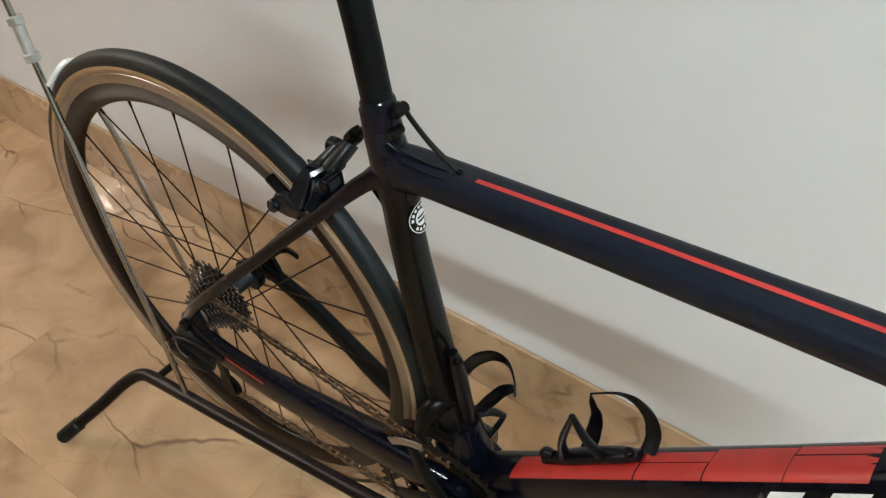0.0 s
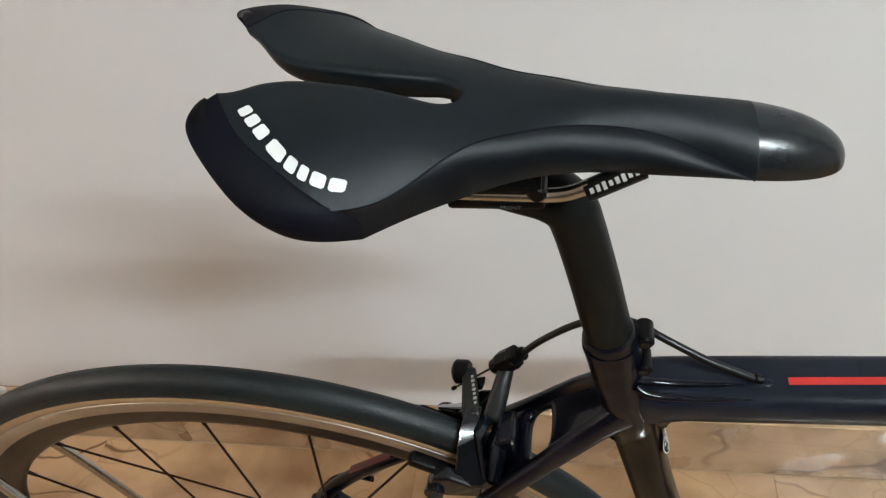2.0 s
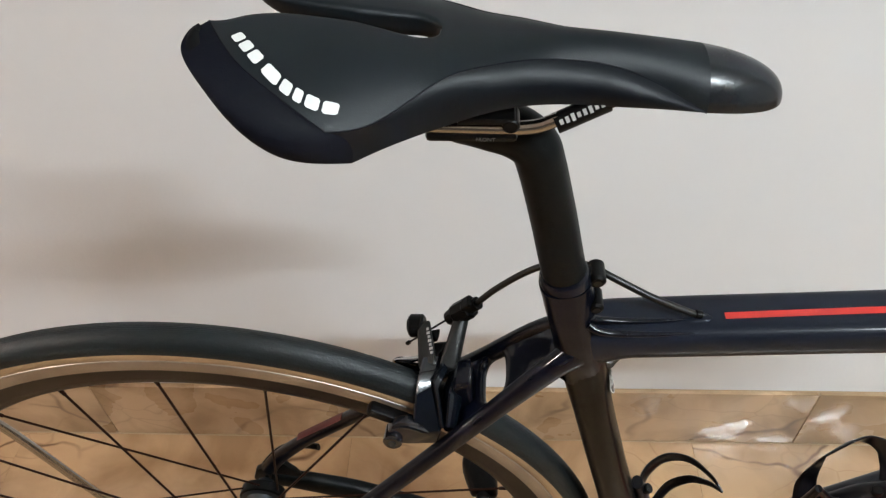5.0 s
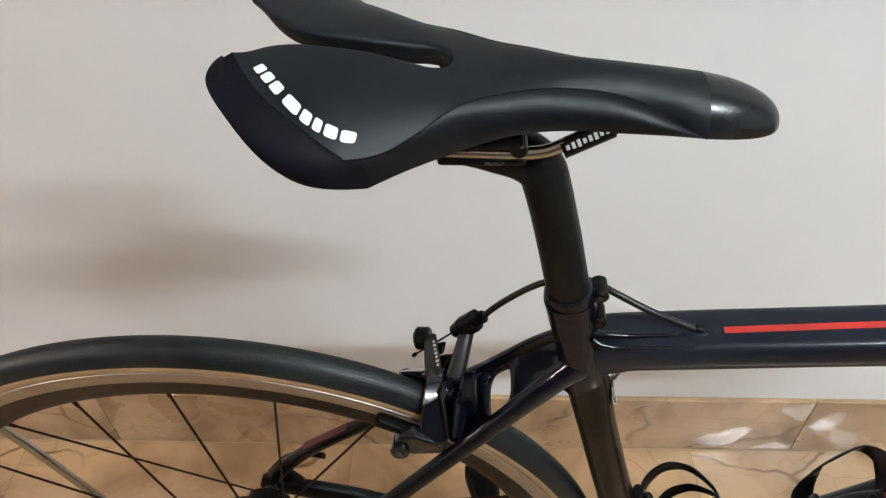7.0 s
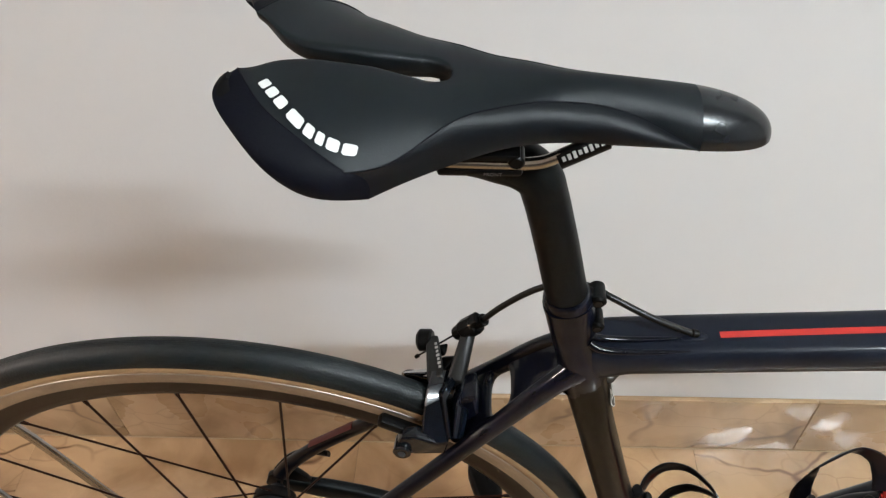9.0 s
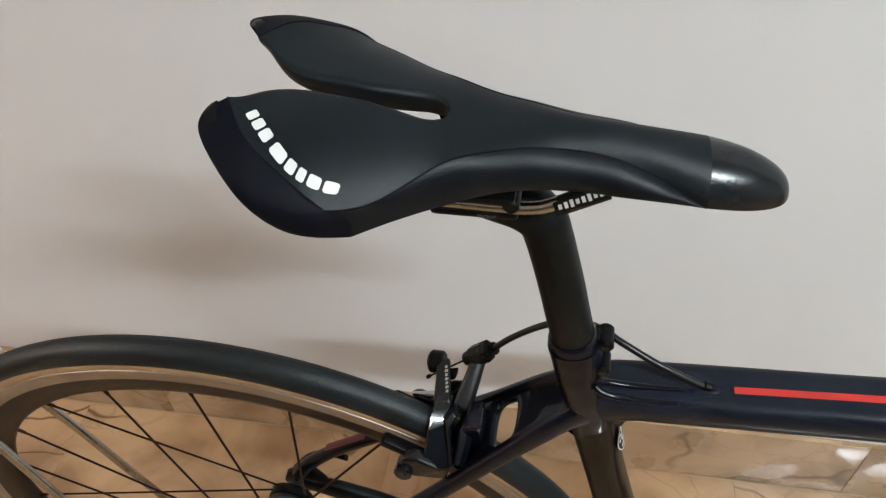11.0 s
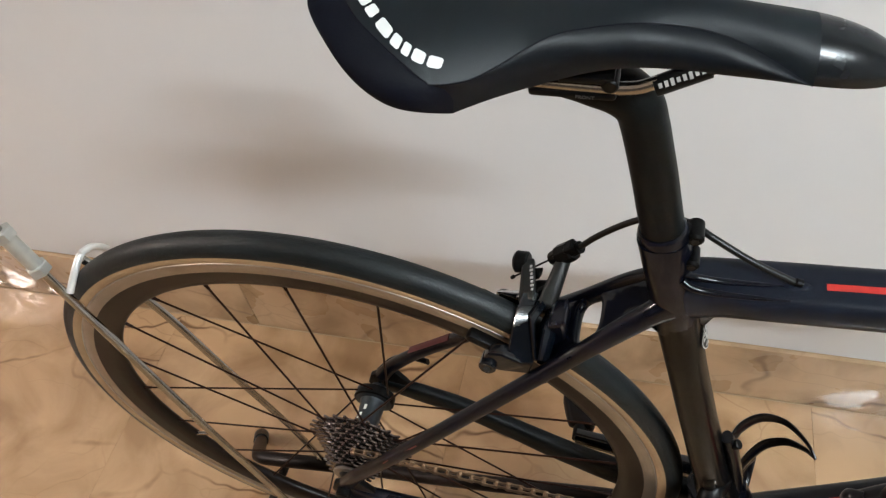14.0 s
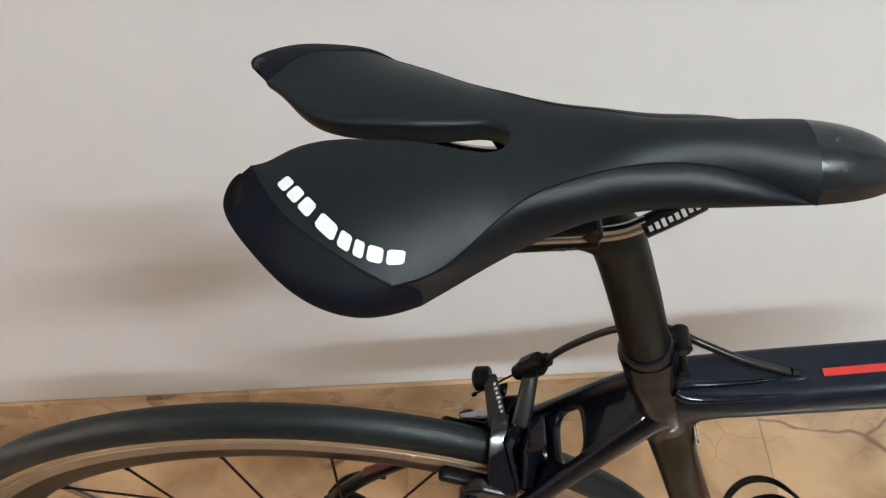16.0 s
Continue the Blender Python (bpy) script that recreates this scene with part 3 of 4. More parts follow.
def cover_point(x, a, side):
    """The upper cover, a from 0 at the channel to 1 at the seam."""
    g, zc, (o, zo) = channel_y(x), crown_z(x), seam_point(x)
    e = min(max((x - 0.285) / 0.05, 0), 1)
    e = e * e * (3 - 2 * e)
    p = float(np.interp(x, (TIP_X, 0.17, 0.24, 0.31), (2.0000, 2.6482, 2.4024, 2.0097)))
    y = (1 - e) * a + e * math.sin(a * math.pi / 2)
    z = (1 - e) * a ** p + e * (1 - math.cos(a * math.pi / 2))
    lip = -0.0014 * max(0.0, 1 - (o - g) * y / 0.0035) ** 2 if g > 0.0005 else 0.0
    return Vector((x, side * (g + (o - g) * y), zc + (zo - zc) * z + lip * min(1.0, (x - TIP_X) / 0.02)))


BEND = [radians(25 + 87 * k / 16) for k in range(17)]


def skirt_row(seam, rim, side):
    """A padded flank that leaves the seam, rounds over and tucks in at the rim."""
    f0, f1 = BEND[0], BEND[-1]
    row = []
    for f in BEND:
        out = (math.sin(f) - math.sin(f0)) / (1 - math.sin(f0))
        down = (math.cos(f0) - math.cos(f)) / (math.cos(f0) - math.cos(f1))
        row.append(Vector((seam[0] + (rim[0] - seam[0]) * out, side * (seam[1] + (rim[1] - seam[1]) * out), seam[2] + (rim[2] - seam[2]) * down)))
    return row


def nose_row(u, side, n=24):
    """The blunt nose, u from 0 at its seam to 1 at the very front."""
    x = NOSE_SEAM + (NOSE_END - NOSE_SEAM) * u
    k = max(0.0, 1 - u ** 2.42) ** (1 / 2.42)
    w = (side_rim_y(1) + (0.0172 - side_rim_y(1)) * u) * k
    top = NOSE_Z + (crown_z(x) - NOSE_Z) * k
    low = NOSE_Z + (side_rim_z(1) + (0.5436 - side_rim_z(1)) * u - NOSE_Z) * k
    row = [Vector((x, side * w * math.sin(a), top + (low - top) * (1 - math.cos(a)))) for a in (math.pi / 2 * j / n for j in range(n + 1))]
    return row + [Vector((x, side * w * 0.90, low - 0.0012 * k)), Vector((x, side * w * 0.5, low + 0.001 * k)), Vector((x, 0, low + 0.002 * k))]


SADDLE_AT = Matrix.Translation((0.37, -0.0013, 0.58)) @ Matrix.Rotation(0.0364, 4, "Z") @ Matrix.Rotation(0.0366, 4, "X") @ Matrix.Translation((-0.37, 0, -0.58))
TOP_X = [TIP_X + (0.15 - TIP_X) * (i / 50) ** 1.6 for i in range(50)] + [0.15 + (NOSE_SEAM - 0.15) * i / 150 for i in range(151)]
cover, under = Shape(), Shape()
flanks = {}
for side in (-1, 1):
    cover.grid([[cover_point(x, j / 40, side) for j in range(41)] for x in TOP_X], False, False)
    slot_x = [x for x in TOP_X if x < SLOT_END] + [SLOT_END]
    wall = []
    for x in slot_x:
        g, z, d = channel_y(x), cover_point(x, 0, side).z, wall_drop((x - TIP_X) / (SLOT_END - TIP_X))
        wall.append([Vector((x, side * (g + o), z - d * q)) for q, o in ((0, 0), (0.12, -0.0003), (0.5, 0.0002), (0.9, 0.0012), (1.0, 0.0030))])
    cover.grid(wall, False, False)
    rear = []
    for i in range(97):
        u = i / 96
        x = TIP_X + (SEAM_X - TIP_X) * u
        rear.append(skirt_row((x, rear_seam_y(u), rear_seam_z(u)), (rear_rim_x(u), rear_rim_y(u), rear_rim_z(u)), side))
    flanks["rear_cover", side] = Shape().grid(rear, False, False)
    flank = []
    for i in range(141):
        u = i / 140
        flank.append(skirt_row((SEAM_X + (NOSE_SEAM - SEAM_X) * u, side_seam_y(u), side_seam_z(u)), (RIM_X + (NOSE_SEAM - RIM_X) * u, side_rim_y(u), side_rim_z(u)), side))
    flanks["side_panel", side] = Shape().grid(flank, False, False)
    # the dark shell underneath, from the rim inwards
    rim = [r[-1] for r in rear] + [r[-1] for r in flank[1:]]
    inner = [w[-1] for w in wall]
    rings = []
    for p in rim:
        c = min(inner, key=lambda q: (q - p).length) if p.x < SLOT_END else Vector((p.x, 0, p.z + 0.006))
        rings.append([p, p.lerp(c, 0.12) + Vector((0, 0, 0.0012)), p.lerp(c, 0.5) + Vector((0, 0, 0.004)), c])
    under.grid(rings, False, False)
saddle = part("saddle", cover, M_SADDLE, bicycle, "narrow black racing saddle with an open centre channel", sharp=50)
saddle.matrix_local = SADDLE_AT
for (name, side), sh in flanks.items():
    part(name, sh, {"rear_cover": M_REAR, "side_panel": M_SIDE}[name], saddle, {"rear_cover": "dark navy rear edge cover", "side_panel": "smooth glossy side panel"}[name], sharp=50)
s = Shape()
for side in (-1, 1):
    s.grid([nose_row(math.sin(math.pi / 2 * i / 40) ** 0.8, side) for i in range(41)], False, False)
part("nose_cover", s, M_PATCH, saddle, "glossy nose patch", sharp=60)
part("saddle_shell", under, M_BLACK, saddle, "black plastic underside of the saddle", sharp=60)


def on_saddle(x, y, lift=0.0005):
    """A point just above the upper cover of the near wing."""
    g, (o, _) = channel_y(x), seam_point(x)
    return cover_point(x, (abs(y) - g) / (o - g), -1) + Vector((0, 0, lift))


# white maker's mark as plain rounded blocks along the rear seam of the near wing
MARK = ((0.0, 0.085), (0.105, 0.20), (0.22, 0.325), (0.375, 0.53), (0.55, 0.64), (0.66, 0.73), (0.75, 0.855), (0.875, 1.0))
base_x, base_y = curve((0, 0.3333, 0.6667, 1), (0.1267, 0.1384, 0.1533, 0.1706)), curve((0, 0.3333, 0.6667, 1), (0.0309, 0.0445, 0.0556, 0.0554))
head_x, head_y = curve((0, 0.3333, 0.6667, 1), (0.1299, 0.1414, 0.1547, 0.1717)), curve((0, 0.3333, 0.6667, 1), (0.0262, 0.0390, 0.0499, 0.0513))
for u0, u1 in MARK:
    grid = []
    for k in range(9):
        f = -1 + k / 4
        c = 0.16 * abs(f) ** 8 - 0.02
        u = u0 + (u1 - u0) * (0.02 + 0.96 * k / 8)
        p, q = Vector((base_x(u), base_y(u))), Vector((head_x(u), head_y(u)))
        row = []
        for j in range(6):
            r = p.lerp(q, c + (1 - 2 * c) * j / 5)
            row.append(on_saddle(r.x, r.y))
        grid.append(row)
    part("maker_mark", Shape().grid(grid, False, False), M_WHITE, saddle, "white printed mark")
for side in (-1, 1):
    # stitched seams round the side panel and the rear cover
    line = [Vector((SEAM_X + (NOSE_SEAM - SEAM_X) * u, side * side_seam_y(u), side_seam_z(u) - 0.0001)) for u in (k / 60 for k in range(61))]
    part("seam", Shape().tube(line, 0.00042, 6, steps=2), M_REAR, saddle)
    line = [Vector((TIP_X + (SEAM_X - TIP_X) * u, side * rear_seam_y(u), rear_seam_z(u) - 0.0001)) for u in (k / 40 for k in range(41))]
    part("seam", Shape().tube(line, 0.00035, 6, steps=2), M_REAR, saddle)
    back = SADDLE_AT.inverted()
    s = Shape().tube([back @ Vector(p) for p in ((0.142, side * 0.030, 0.574), (0.165, side * 0.0265, 0.558), (0.195, side * 0.0258, 0.5450), (0.225, side * 0.0258, 0.5425), (0.254, side * 0.0258, 0.5428), (0.2685, side * 0.0250, 0.5478), (0.290, side * 0.0195, 0.5530), (0.315, side * 0.008, 0.5530))], 0.0035, 12, steps=6)
    part("saddle_rail", s, M_STEEL, saddle, "polished steel saddle rail")
    s = Shape().tube([back @ Vector(p) for p in ((0.266, side * 0.0255, 0.5448), (0.278, side * 0.0232, 0.5498), (0.290, side * 0.0195, 0.5535))], [(0.0048, 0.0054)] * 3, 12, steps=4)
    sleeve = part("rail_sleeve", s, M_BLACK, saddle, "black sleeve on the saddle rail")
    for k in range(8):
        c = back @ (Vector((0.267, side * 0.0254, 0.5452)).lerp(Vector((0.288, side * 0.0202, 0.5530)), (k + 0.5) / 8) + Vector((0, side * 0.0044, 0.0031)))
        s = Shape().box((0.0017, 0.0006, 0.0024 + 0.0006 * (k % 3)), Matrix.Translation(c) @ Matrix.Rotation(radians(side * 40), 4, "X") @ Matrix.Rotation(radians(-22), 4, "Y"))
        part("printed_bar", s, M_PRINT, sleeve)
s = Shape().box((0.115, 0.024, 0.004), Matrix.Translation((0.283, 0, 0.561)) @ Matrix.Rotation(radians(3), 4, "Y"), 0.0015)
part("saddle_base", s, M_BLACK, saddle, "black saddle base")

# -- rear wheel --
RIM_IN, TRACK_IN, RIM_OUT = 0.2825, 0.3088, 0.3215
s = Shape().revolve([(TRACK_IN, -0.0103), (0.295, -0.0088), (0.286, -0.0058), (RIM_IN, -0.0025), (RIM_IN - 0.0004, 0), (RIM_IN, 0.0025), (0.286, 0.0058), (0.295, 0.0088), (TRACK_IN, 0.0103), (TRACK_IN, 0)], 160)
rear_wheel = part("rear_wheel", s, M_RIM, bicycle, "black rimmed rear road wheel with tan sidewall tyre")
s = Shape()
for side in (-1, 1):
    s.revolve([(TRACK_IN, side * 0.0100), (TRACK_IN, side * 0.0106), (0.314, side * 0.0110), (RIM_OUT - 0.0012, side * 0.0112), (RIM_OUT, side * 0.0106), (RIM_OUT, side * 0.0085)], 200, close=False)
part("brake_track", s, M_TRACK, rear_wheel, "grey machined brake track")
s = Shape()
for side in (-1, 1):
    s.revolve([(RIM_OUT - 0.0014, side * 0.0111), (RIM_OUT - 0.0010, side * 0.0116), (RIM_OUT - 0.0002, side * 0.0116), (RIM_OUT + 0.0003, side * 0.0109)], 200, close=False)
part("rim_edge", s, M_GREY, rear_wheel, "bright worn edge of the rim")
TYRE_C, TY_R, TY_Y = 0.3305, 0.0150, 0.0126


def tyre_arc(a0, a1, n):
    """The tyre's outline, with fine grooves running round the tread."""
    out = []
    for k in range(n + 1):
        a = a0 + (a1 - a0) * k / n
        deep = 0.00025 if k % 2 and abs(math.degrees(a) - 90) < 62 else 0.0
        out.append((TYRE_C + (TY_R - deep) * math.sin(a) * (1.0 if math.sin(a) > 0 else 0.75), (TY_Y - deep) * math.cos(a)))
    return out


part("tyre", Shape().revolve(tyre_arc(radians(-3), radians(183), 50), 220, close=False), M_RUBBER, rear_wheel, "black slick road tyre")
s = Shape()
for side in (-1, 1):
    s.revolve([(0.3303, side * 0.01262), (0.3280, side * 0.01285), (0.3255, side * 0.01260), (0.3232, side * 0.01190), (0.3214, side * 0.01095)], 200, close=False)
part("sidewall", s, M_TAN, rear_wheel, "tan tyre sidewall")
nip_angle = radians(76.4)
for k in range(21):
    a = nip_angle + 2 * math.pi * k / 21
    far = k % 3 == 0
    yf, rf = (0.042, 0.020) if far else (-0.016, 0.0225)
    turn = radians(-50) if far else radians(-68) if k % 3 == 1 else radians(68)
    end = Vector((rf * math.cos(a + turn), yf, rf * math.sin(a + turn)))
    top = Vector((0.285 * math.cos(a), 0, 0.285 * math.sin(a)))
    d = (end - top).normalized()
    part("spoke", Shape().cyl(top, end, 0.00115, 6), M_SPOKE, rear_wheel)
    part("spoke_nipple", Shape().cyl(top - d * 0.001, top + d * 0.011, 0.0021, 8, r2=0.0015), M_SPOKE, rear_wheel)
s = Shape().revolve([(0.0, 0.058), (0.008, 0.058), (0.009, 0.053), (0.0165, 0.050), (0.0225, 0.0470), (0.0225, 0.0375), (0.0160, 0.0355), (0.0142, 0.030), (0.0138, 0.022), (0.0138, 0.0), (0.015, -0.009), (0.0255, -0.013), (0.0255, -0.017), (0.016, -0.020), (0.016, -0.05), (0.008, -0.058), (0.0, -0.058)], 40, close=False)
hub = part("hub", s, M_HUB, rear_wheel, "dark grey alloy hub")
for k, (y, ln) in enumerate(((0.020, 0.006), (0.012, 0.004), (0.004, 0.007))):
    bar = Shape().grid([[Vector((0.0141 * math.cos(a), y + ln * j, 0.0141 * math.sin(a))) for j in (0, 0.5, 1)] for a in (radians(96 + 14 * k), radians(103 + 14 * k), radians(110 + 14 * k))], False, False)
    part("printed_bar", bar, M_WHITE, hub)
part("hub_cap", Shape().revolve([(0.0085, 0.0490), (0.0232, 0.0477), (0.0238, 0.044), (0.0238, 0.0375), (0.0215, 0.0365)], 40, close=False), M_BLACK, rear_wheel)
s = Shape().cyl((-0.2590, 0, -0.1153), (-0.2370, 0, -0.1055), 0.0026, 10, bevel=0.0006)
part("tyre_valve", s, M_STEEL, rear_wheel, "silver tyre valve")
# skewer: lever on the far side, nut on the near side
s = Shape().cyl((0, 0.064, 0), (0, 0.080, 0), 0.0085, 20, bevel=0.002)
s.tube([(0.0, 0.078, 0.004), (0.016, 0.083, 0.022), (0.038, 0.083, 0.035), (0.060, 0.078, 0.040)], [(0.005, 0.006), (0.004, 0.006), (0.0035, 0.0055), (0.003, 0.005)], 12)
s.cyl((0, -0.064, 0), (0, -0.079, 0), 0.0085, 20, bevel=0.002)
s.cyl((0, -0.079, 0), (0, 0.079, 0), 0.0025, 10)
part("quick_release", s, M_BLACK, rear_wheel, "black quick release skewer")

# -- cassette --
TEETH = (28, 25, 23, 21, 19, 17, 16, 15, 14, 13, 12)


def sprocket(teeth, y):
    r = 0.0127 / (2 * math.sin(math.pi / teeth))
    outer = []
    for k in range(teeth):
        for f, q in ((0.0, -0.0030), (0.28, -0.0022), (0.42, 0.0034), (0.58, 0.0034), (0.72, -0.0022)):
            a = 2 * math.pi * (k + f) / teeth
            outer.append((a, r + q))
    sh = Shape()
    hole = max(r - 0.012, 0.012)
    rings = []
    for rr, yy in ((None, y - 0.0009), (None, y + 0.0009)):
        rings.append([Vector((q * math.cos(a), yy, q * math.sin(a))) for a, q in outer])
    inner = [[Vector((hole * math.cos(a), yy, hole * math.sin(a))) for a, q in outer] for yy in (y + 0.0009, y - 0.0009)]
    sh.grid([rings[0], rings[1], inner[0], inner[1]], True, False, True)
    return sh


cassette = None
for k, teeth in enumerate(TEETH):
    ob = part("cassette" if k == 0 else "sprocket", sprocket(teeth, -0.0125 - 0.0036 * k), M_SPROCKET, bicycle if k == 0 else cassette, "worn eleven speed cassette" if k == 0 else "")
    if k == 0:
        cassette = ob
s = Shape()
for k in range(5):
    a = 2 * math.pi * k / 5 + 0.4
    s.tube([(0.018 * math.cos(a), -0.0135, 0.018 * math.sin(a)), (0.044 * math.cos(a + 0.25), -0.0145, 0.044 * math.sin(a + 0.25))], [(0.002, 0.006), (0.002, 0.004)], 8)
s.cyl((0, -0.0115, 0), (0, -0.052, 0), 0.0175, 24)
part("cassette_spider", s, M_BLACK, cassette)
part("lock_ring", Shape().cyl((0, -0.0505, 0), (0, -0.0545, 0), 0.0185, 24, bevel=0.001), M_GREY, cassette)

# -- crankset, chain and gears --
BB = Vector((0.397, 0, -0.072))
CH_Y = -0.0435


def ring_of(teeth, y):
    sh = sprocket(teeth, 0)
    sh.v = [(x + BB.x, v + y, z + BB.z) for x, v, z in sh.v]
    return sh


crankset = part("crankset", ring_of(50, CH_Y), M_CARBON, bicycle, "black double crankset")
part("inner_chainring", ring_of(34, CH_Y + 0.0065), M_BLACK, crankset)
s = Shape()
for k in range(4):
    a = radians(35 + 90 * k)
    s.tube([BB + Vector((0, CH_Y - 0.006, 0)), BB + Vector((0.05 * math.cos(a), CH_Y - 0.005, 0.05 * math.sin(a))), BB + Vector((0.088 * math.cos(a), CH_Y - 0.002, 0.088 * math.sin(a)))], [(0.006, 0.018), (0.005, 0.013), (0.003, 0.009)], 12)
part("crank_spider", s, M_CARBON, crankset)
s = Shape().tube([BB + Vector((0, -0.058, 0)), BB + Vector((0.07, -0.064, 0.002)), BB + Vector((0.170, -0.072, 0.003))], [(0.011, 0.019), (0.009, 0.014), (0.008, 0.012)], 16, power=2.8)
s.cyl(BB + Vector((0, -0.066, 0)), BB + Vector((0, -0.070, 0)), 0.012, 20)
part("crank_arm", s, M_BRAKE, crankset, "polished black crank arm")
s = Shape().tube([BB + Vector((0, 0.055, 0)), BB + Vector((-0.07, 0.064, -0.002)), BB + Vector((-0.166, 0.074, -0.003))], [(0.011, 0.019), (0.009, 0.014), (0.008, 0.012)], 16, power=2.8)
part("crank_arm", s, M_BRAKE, crankset, "polished black crank arm")
PE = BB + Vector((-0.163, 0.080, -0.003))
s = Shape().cyl(PE - Vector((0, 0.010, 0)), PE + Vector((0, 0.060, 0)), 0.008, 16)
s.hull([PE + Vector(p) for p in ((-0.014, 0.004, -0.006), (0.018, 0.004, -0.006), (-0.012, 0.006, 0.009), (0.014, 0.006, 0.009), (-0.026, 0.034, -0.006), (0.018, 0.030, -0.005), (-0.026, 0.050, 0.006), (0.006, 0.054, 0.006), (-0.024, 0.060, -0.003), (-0.004, 0.062, -0.003))], 0.004)
part("pedal", s, M_BLACK, crankset, "black clipless pedal on the far crank")


def chain_run(a, b, name_links):
    """Links laid along a straight run: pairs of plates, inner and outer by turns."""
    a, b = Vector(a), Vector(b)
    n = max(int((b - a).length / 0.0127), 1)
    t = (b - a) / n
    m = t.normalized()
    up = Vector((0, 1, 0)).cross(m).normalized()
    ang = math.atan2(m.z, m.x)
    rot = Matrix.Rotation(-ang, 4, "Y")
    for k in range(n):
        c = a + t * (k + 0.5)
        w = 0.0030 if k % 2 else 0.0021
        for sd in (-1, 1):
            o = [(-0.0093, -0.0022), (-0.0075, -0.0041), (-0.0050, -0.0040), (0, -0.0024), (0.0050, -0.0040), (0.0075, -0.0041), (0.0093, -0.0022), (0.0093, 0.0022), (0.0075, 0.0041), (0.0050, 0.0040), (0, 0.0024), (-0.0050, 0.0040), (-0.0075, 0.0041), (-0.0093, 0.0022)]
            name_links.plate(o, 0.0009, Matrix.Translation(c + Vector((0, sd * w, 0))) @ rot)
        p = a + t * k
        name_links.cyl(p + Vector((0, -0.0036, 0)), p + Vector((0, 0.0036, 0)), 0.0026, 8)


s = Shape()
r_big, r_mid = 0.0127 / (2 * math.sin(math.pi / 34)), 0.0127 / (2 * math.sin(math.pi / 15))
y_mid, y_ring = -0.0125 - 0.0036 * 7, CH_Y + 0.0065
chain_run((0.006, y_mid, r_mid), (BB.x - 0.004, y_ring, BB.z + r_big), s)
chain_run((0.005, y_mid, -0.172), (BB.x - 0.004, y_ring, BB.z - r_big), s)
for k in range(14):
    a0, a1 = radians(95 + 12.6 * k), radians(95 + 12.6 * (k + 1))
    chain_run((BB.x + r_big * math.cos(a0), y_ring, BB.z + r_big * math.sin(a0)), (BB.x + r_big * math.cos(a1), y_ring, BB.z + r_big * math.sin(a1)), s)
part("chain", s, M_CHAIN, bicycle, "oily bicycle chain")
# front derailleur
def cage_outline(r0, r1, a0, a1):
    """A strip that follows the chainring."""
    arc = [radians(a0 + (a1 - a0) * k / 7) for k in range(8)]
    return [(r1 * math.cos(a), r1 * math.sin(a)) for a in arc] + [(r0 * math.cos(a), r0 * math.sin(a)) for a in reversed(arc)]


s = Shape().plate(cage_outline(0.0985, 0.1090, 106, 136), 0.0025, Matrix.Translation(BB + Vector((0, CH_Y - 0.010, 0))), 0.0008)
front_gear = part("front_derailleur", s, M_GREY, bicycle, "grey front derailleur cage over the chainrings")
part("inner_plate", Shape().plate(cage_outline(0.0930, 0.1150, 92, 134), 0.0025, Matrix.Translation(BB + Vector((0, CH_Y + 0.013, 0))), 0.0008), M_BLACK, front_gear)
s = Shape().tube([(0.372, -0.010, 0.070), (0.367, -0.026, 0.074), (0.362, -0.038, 0.066), (0.362, -0.048, 0.046)], [(0.010, 0.013), (0.011, 0.013), (0.009, 0.011), (0.006, 0.008)], 14)
s.tube([(0.364, -0.024, 0.076), (0.360, -0.026, 0.096), (0.362, -0.022, 0.106)], [(0.005, 0.006), (0.0045, 0.0055), (0.003, 0.004)], 10)
part("derailleur_body", s, M_BLACK, front_gear, "black derailleur body")
# rear derailleur
s = Shape()
s.hull([(-0.026, -0.074, -0.030), (0.018, -0.074, -0.022), (-0.030, -0.092, -0.048), (0.014, -0.090, -0.040), (-0.018, -0.088, -0.078), (0.030, -0.082, -0.072), (0.024, -0.060, -0.090), (-0.012, -0.066, -0.090), (0.030, -0.070, -0.036)], 0.004)
s.hull([(-0.016, -0.070, -0.012), (0.058, -0.074, -0.012), (-0.020, -0.086, -0.030), (0.046, -0.088, -0.026), (0.052, -0.078, -0.050), (-0.016, -0.078, -0.054)], 0.004)
rear_gear = part("rear_derailleur", s, M_CARBON, bicycle, "glossy black rear derailleur with silver links")
s = Shape().plate([(-0.014, 0.014), (0.010, 0.016), (0.016, 0.0), (0.014, -0.040), (0.020, -0.070), (0.006, -0.082), (-0.010, -0.070), (-0.006, -0.030)], 0.0025, Matrix.Translation((0.008, -0.046, -0.092)), 0.0008)
part("derailleur_cage", s, M_BLACK, rear_gear)
for c in ((0.008, -0.040, -0.088), (0.012, -0.040, -0.155)):
    part("jockey_wheel", Shape().cyl((c[0], c[1] - 0.003, c[2]), (c[0], c[1] + 0.003, c[2]), 0.019, 22, bevel=0.001), M_BLACK, rear_gear)
s = Shape().tube([(-0.030, -0.090, -0.040), (-0.016, -0.094, -0.052), (-0.002, -0.090, -0.066)], [(0.0015, 0.004)] * 3, 8)
s.tube([(-0.014, -0.086, -0.026), (-0.002, -0.092, -0.034), (0.010, -0.090, -0.044)], [(0.0012, 0.0025)] * 3, 8)
part("link_plate", s, M_STEEL, rear_gear, "silver link plates")
s = Shape().tube([(-0.018, -0.084, -0.044), (-0.020, -0.086, -0.032), (-0.008, -0.086, -0.020), (0.02, -0.082, -0.014), (0.07, -0.078, -0.018)], 0.0022, 10)
part("gear_cable", s, M_CABLE, bicycle)

